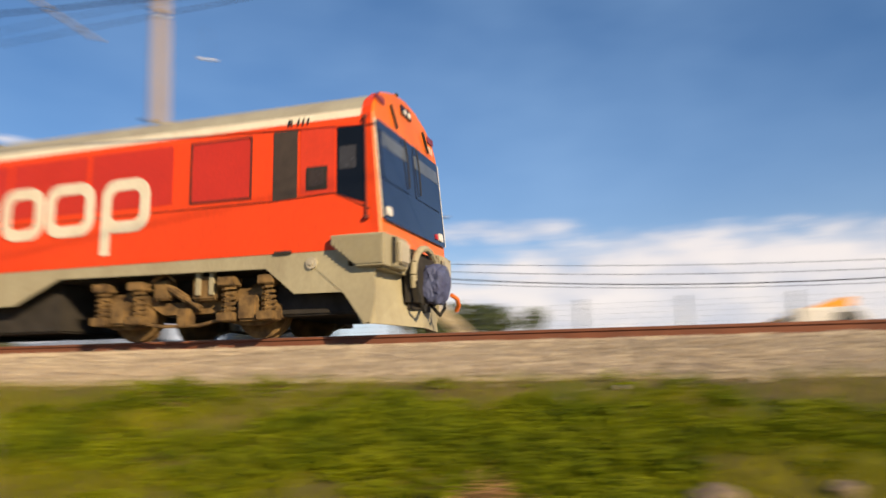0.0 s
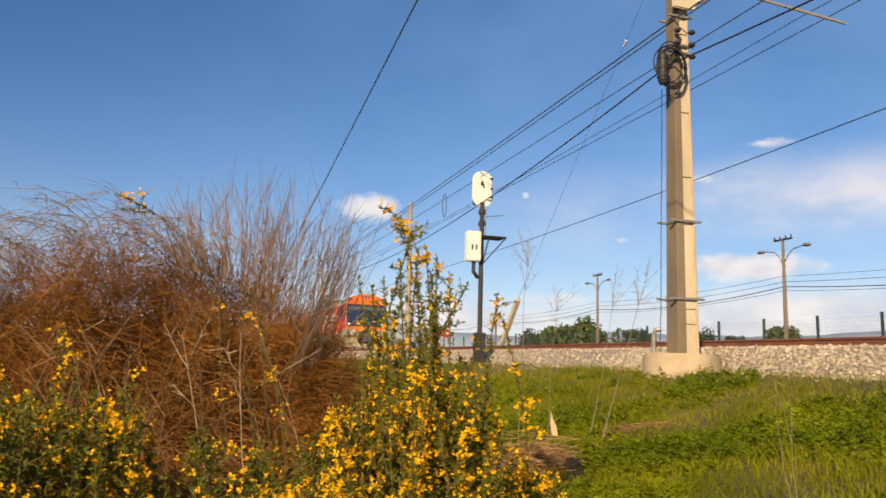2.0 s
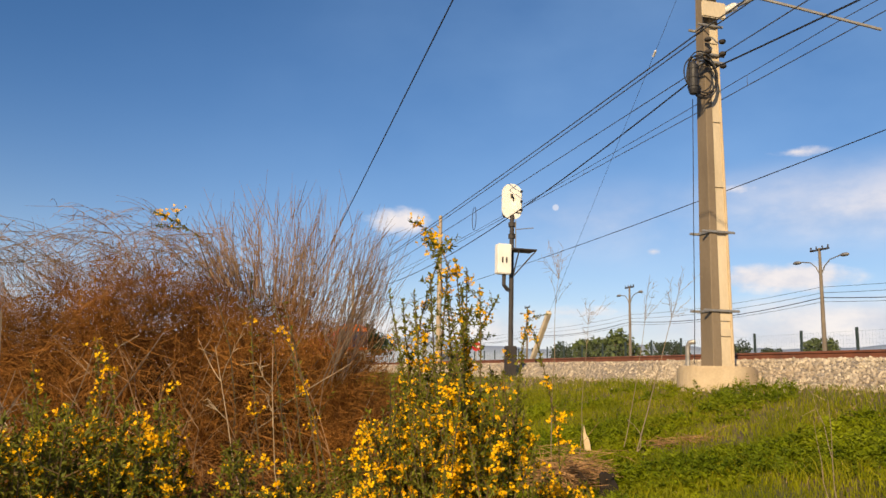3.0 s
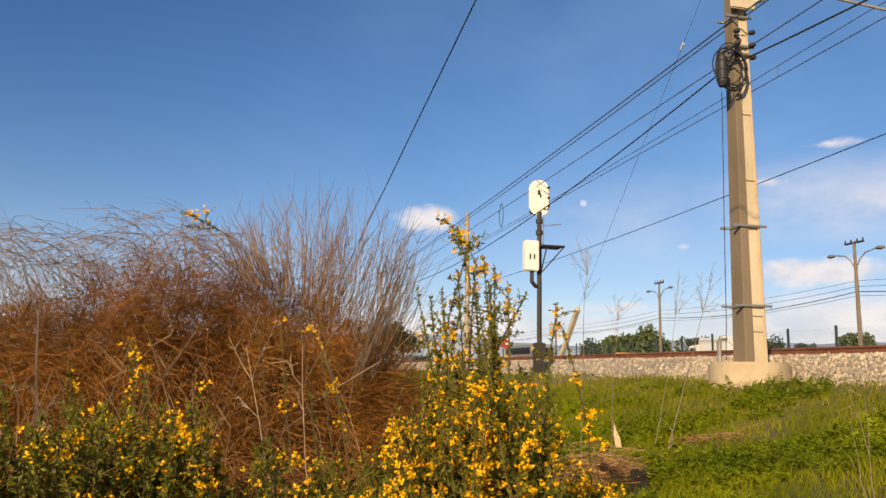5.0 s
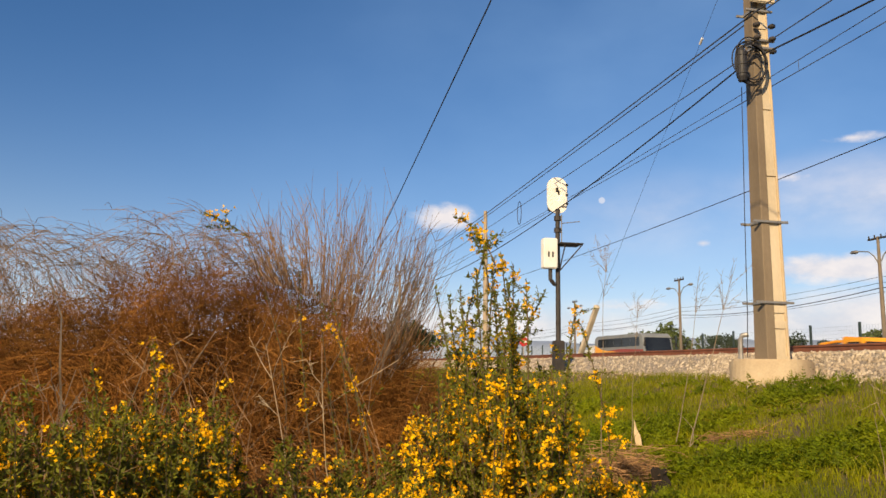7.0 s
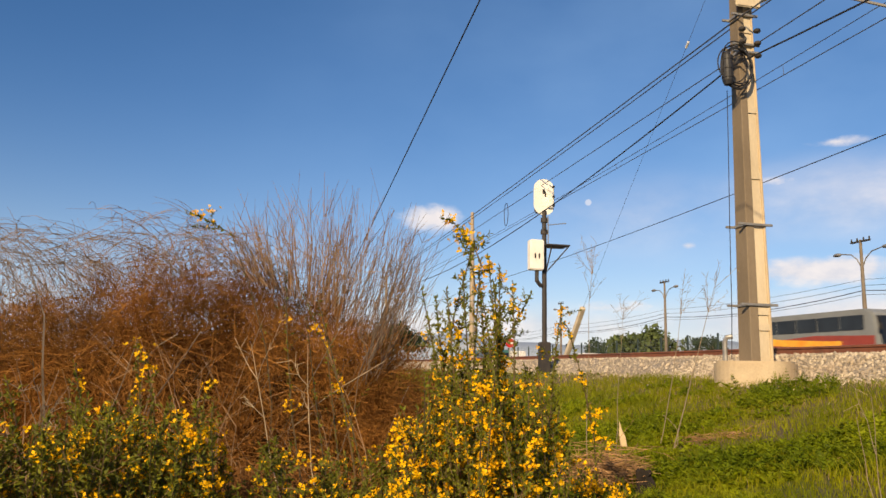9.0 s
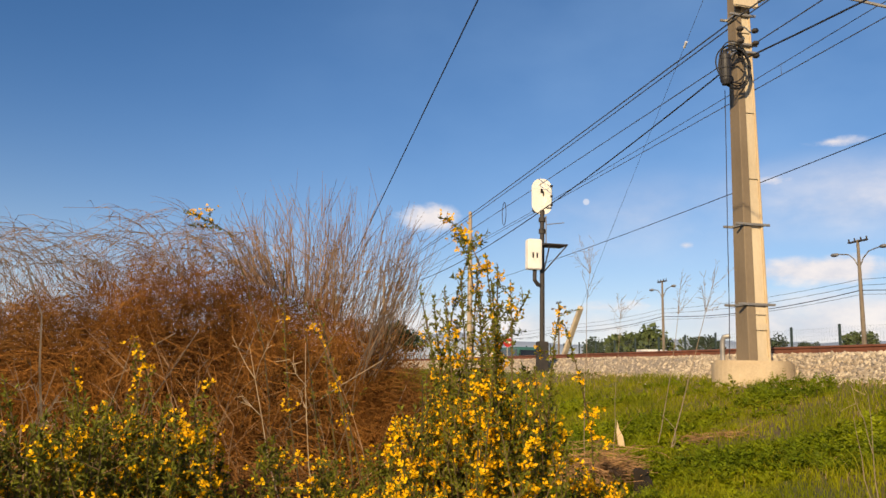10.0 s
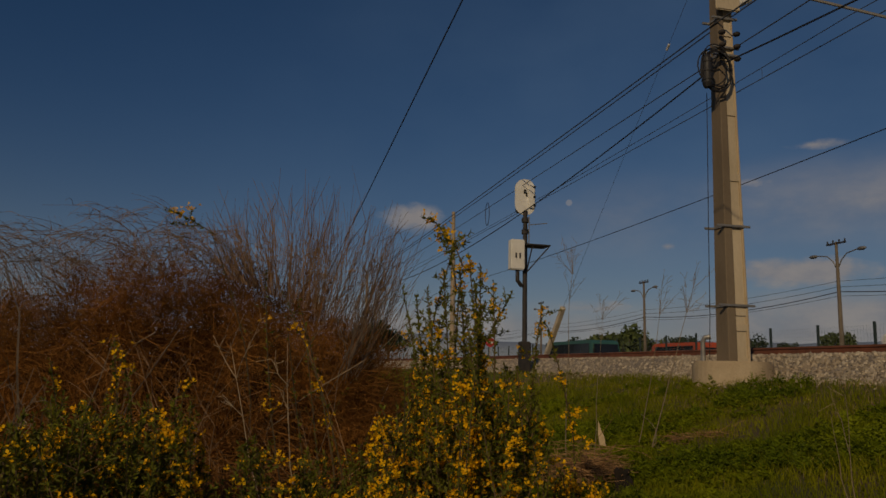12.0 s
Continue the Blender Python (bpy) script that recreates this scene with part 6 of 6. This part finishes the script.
def van(label, mt):
    p = thing("van", pose(0, 0, 0), label, "van")
    profile_body(p, "body", [(0, .4), (0, .95), (.65, 1.2), (1.25, 2.05), (1.55, 2.2), (4.1, 2.2), (4.2, 1.9), (4.2, .4)], .95, mt, .1)
    for s in (-1, 1):
        bm = bmesh.new()
        slab(bm, [(1.05, 1.3), (1.45, 1.95), (2.2, 1.95), (2.2, 1.3)], .955 if s > 0 else -.975, "x", .02)
        part("side_window", bm, "glass_dark", p)
    bm = bmesh.new()
    a = [bm.verts.new(v) for v in ((-.8, .72, 1.26), (.8, .72, 1.26), (.75, 1.2, 1.98), (-.75, 1.2, 1.98))]
    bm.faces.new(a)
    g = bmesh.ops.extrude_face_region(bm, geom=bm.faces[:])
    bmesh.ops.translate(bm, verts=[v for v in g["geom"] if isinstance(v, bmesh.types.BMVert)], vec=(0, -.03, .02))
    part("windscreen", bm, "glass_dark", p)
    wheels(p, (.85, 3.4), .74, .34)
    return p


grey_coach = coach("grey intercity coach with an orange and red swirl at the rear", 10.0, 3.06, "coach_grey", "coach_rust", "coach_flame", None, .66)
mini_bus = coach("small dark blue bus with a white roof", 6.5, 2.95, "bus_blue", "bus_blue", None, "van_white")
green_bus = coach("dark green city bus on the road", 10.5, 2.75, "bus_green", "bus_green", None)
flat_truck = truck("yellow flatbed truck with a folded crane", "truck_yellow", "truck_yellow", 5.0, "flat", 1.7)
box_truck = truck("white box truck with a tall cargo body", "van_white", "van_white", 6.1, "box")
red_bus = coach("orange-red city bus with wide windows", 8.0, 2.75, "truck_red", "truck_red", None)
white_van = van("plain white panel van on the road", "van_white")
parked_van = van("parked white van beyond the fence", "van_white")
parked_van.matrix_basis = pose(39.0, -8.6, road_z(-8.6))
boom = thing("loader_boom", pose(39.6, -4.0, road_z(-4)), "raised yellow loader boom on a short stand", "boom")
bm = bmesh.new()
slab(bm, [(.7, 1.45), (.7, 1.6), (-2.9, 2.75), (-3.35, 2.72), (-3.3, 2.3), (-2.6, 2.05)], -.2, "x", .4)
bmesh.ops.bevel(bm, geom=list(bm.edges), offset=.03, segments=1, affect="EDGES")
part("arm", bm, "truck_yellow", boom)
bm = bmesh.new()
rod(bm, (0, -.2, 0), (0, -.2, 1.75), .22, .16, 12)
box(bm, -.6, .6, -.8, .4, 0, .25, .04)
part("stand", bm, "dark_iron", boom)

# small red and white marker behind the track
q = at(18.0, 2.2, 47.0)
marker = thing("marker_sign", pose(q.x, q.y, ground_z(q.x, q.y)), "small round red and white marker on a thin post", "sign")
bm = bmesh.new()
rod(bm, (0, 0, 0), (0, 0, q.z - ground_z(q.x, q.y)), .04, .04, 8)
part("post", bm, "galv", marker)
bm = bmesh.new()
slab(bm, rounded(-.28, .28, q.z - 1.7 - .28, q.z - 1.7 + .28, .27, 6), -.08, "y", .03)
part("disc", bm, "lamp_red", marker, "red disc")
bm = bmesh.new()
slab(bm, rounded(-.2, .2, q.z - 1.76, q.z - 1.64, .03), -.095, "y", .012)
part("bar", bm, "white_paint", marker, "white bar")

# ---- what moves ----


def motions():
    run = ((0.0, 4.22), (0.1, 6.5), (0.3, 11.0), (0.5, 16.3), (0.7, 21.9), (1.0, 30.5), (1.5, 43.3), (2.0, 54.8), (2.5, 65.5), (3.0, 76.0), (12.0, 262.0))
    walk(train, [(t, pose(TRACK, y, RAIL)) for t, y in run])

    def drive(v, x, rows, back=False):
        """rows: seconds and the y of the nose; towards -y, or away with back."""
        walk(v, [(t, pose(x, y, road_z(y), 0, 0, 180 if back else 0)) for t, y in rows])
    drive(grey_coach, 30.0, ((0.0, 130.0), (6.0, 67.8), (6.5, 62.4), (7.0, 56.9), (8.0, 45.0), (9.0, 31.0), (9.5, 23.5), (12.0, -12.0)))
    drive(mini_bus, 40.0, ((0.0, 20.2), (0.3, 15.0), (0.5, 11.5), (3.0, -32.0), (12.0, -189.0)))
    drive(flat_truck, 30.0, ((0.0, 119.0), (5.5, 51.5), (6.0, 45.8), (7.0, 33.2), (9.0, 8.0), (12.0, -30.0)))
    drive(white_van, 36.0, ((0.0, 220.0), (9.5, 71.2), (10.0, 63.8), (10.5, 56.1), (11.5, 39.8), (12.0, 31.7)))
    drive(green_bus, 30.0, ((0.0, 205.0), (11.5, 65.8), (12.0, 59.8)))
    drive(box_truck, 38.0, ((0.0, -11.0), (5.5, 68.2), (6.0, 75.4), (12.0, 162.0)), True)
    drive(red_bus, 38.0, ((0.0, -97.0), (10.5, 44.4), (10.8, 48.6), (12.0, 64.6)), True)

motions()
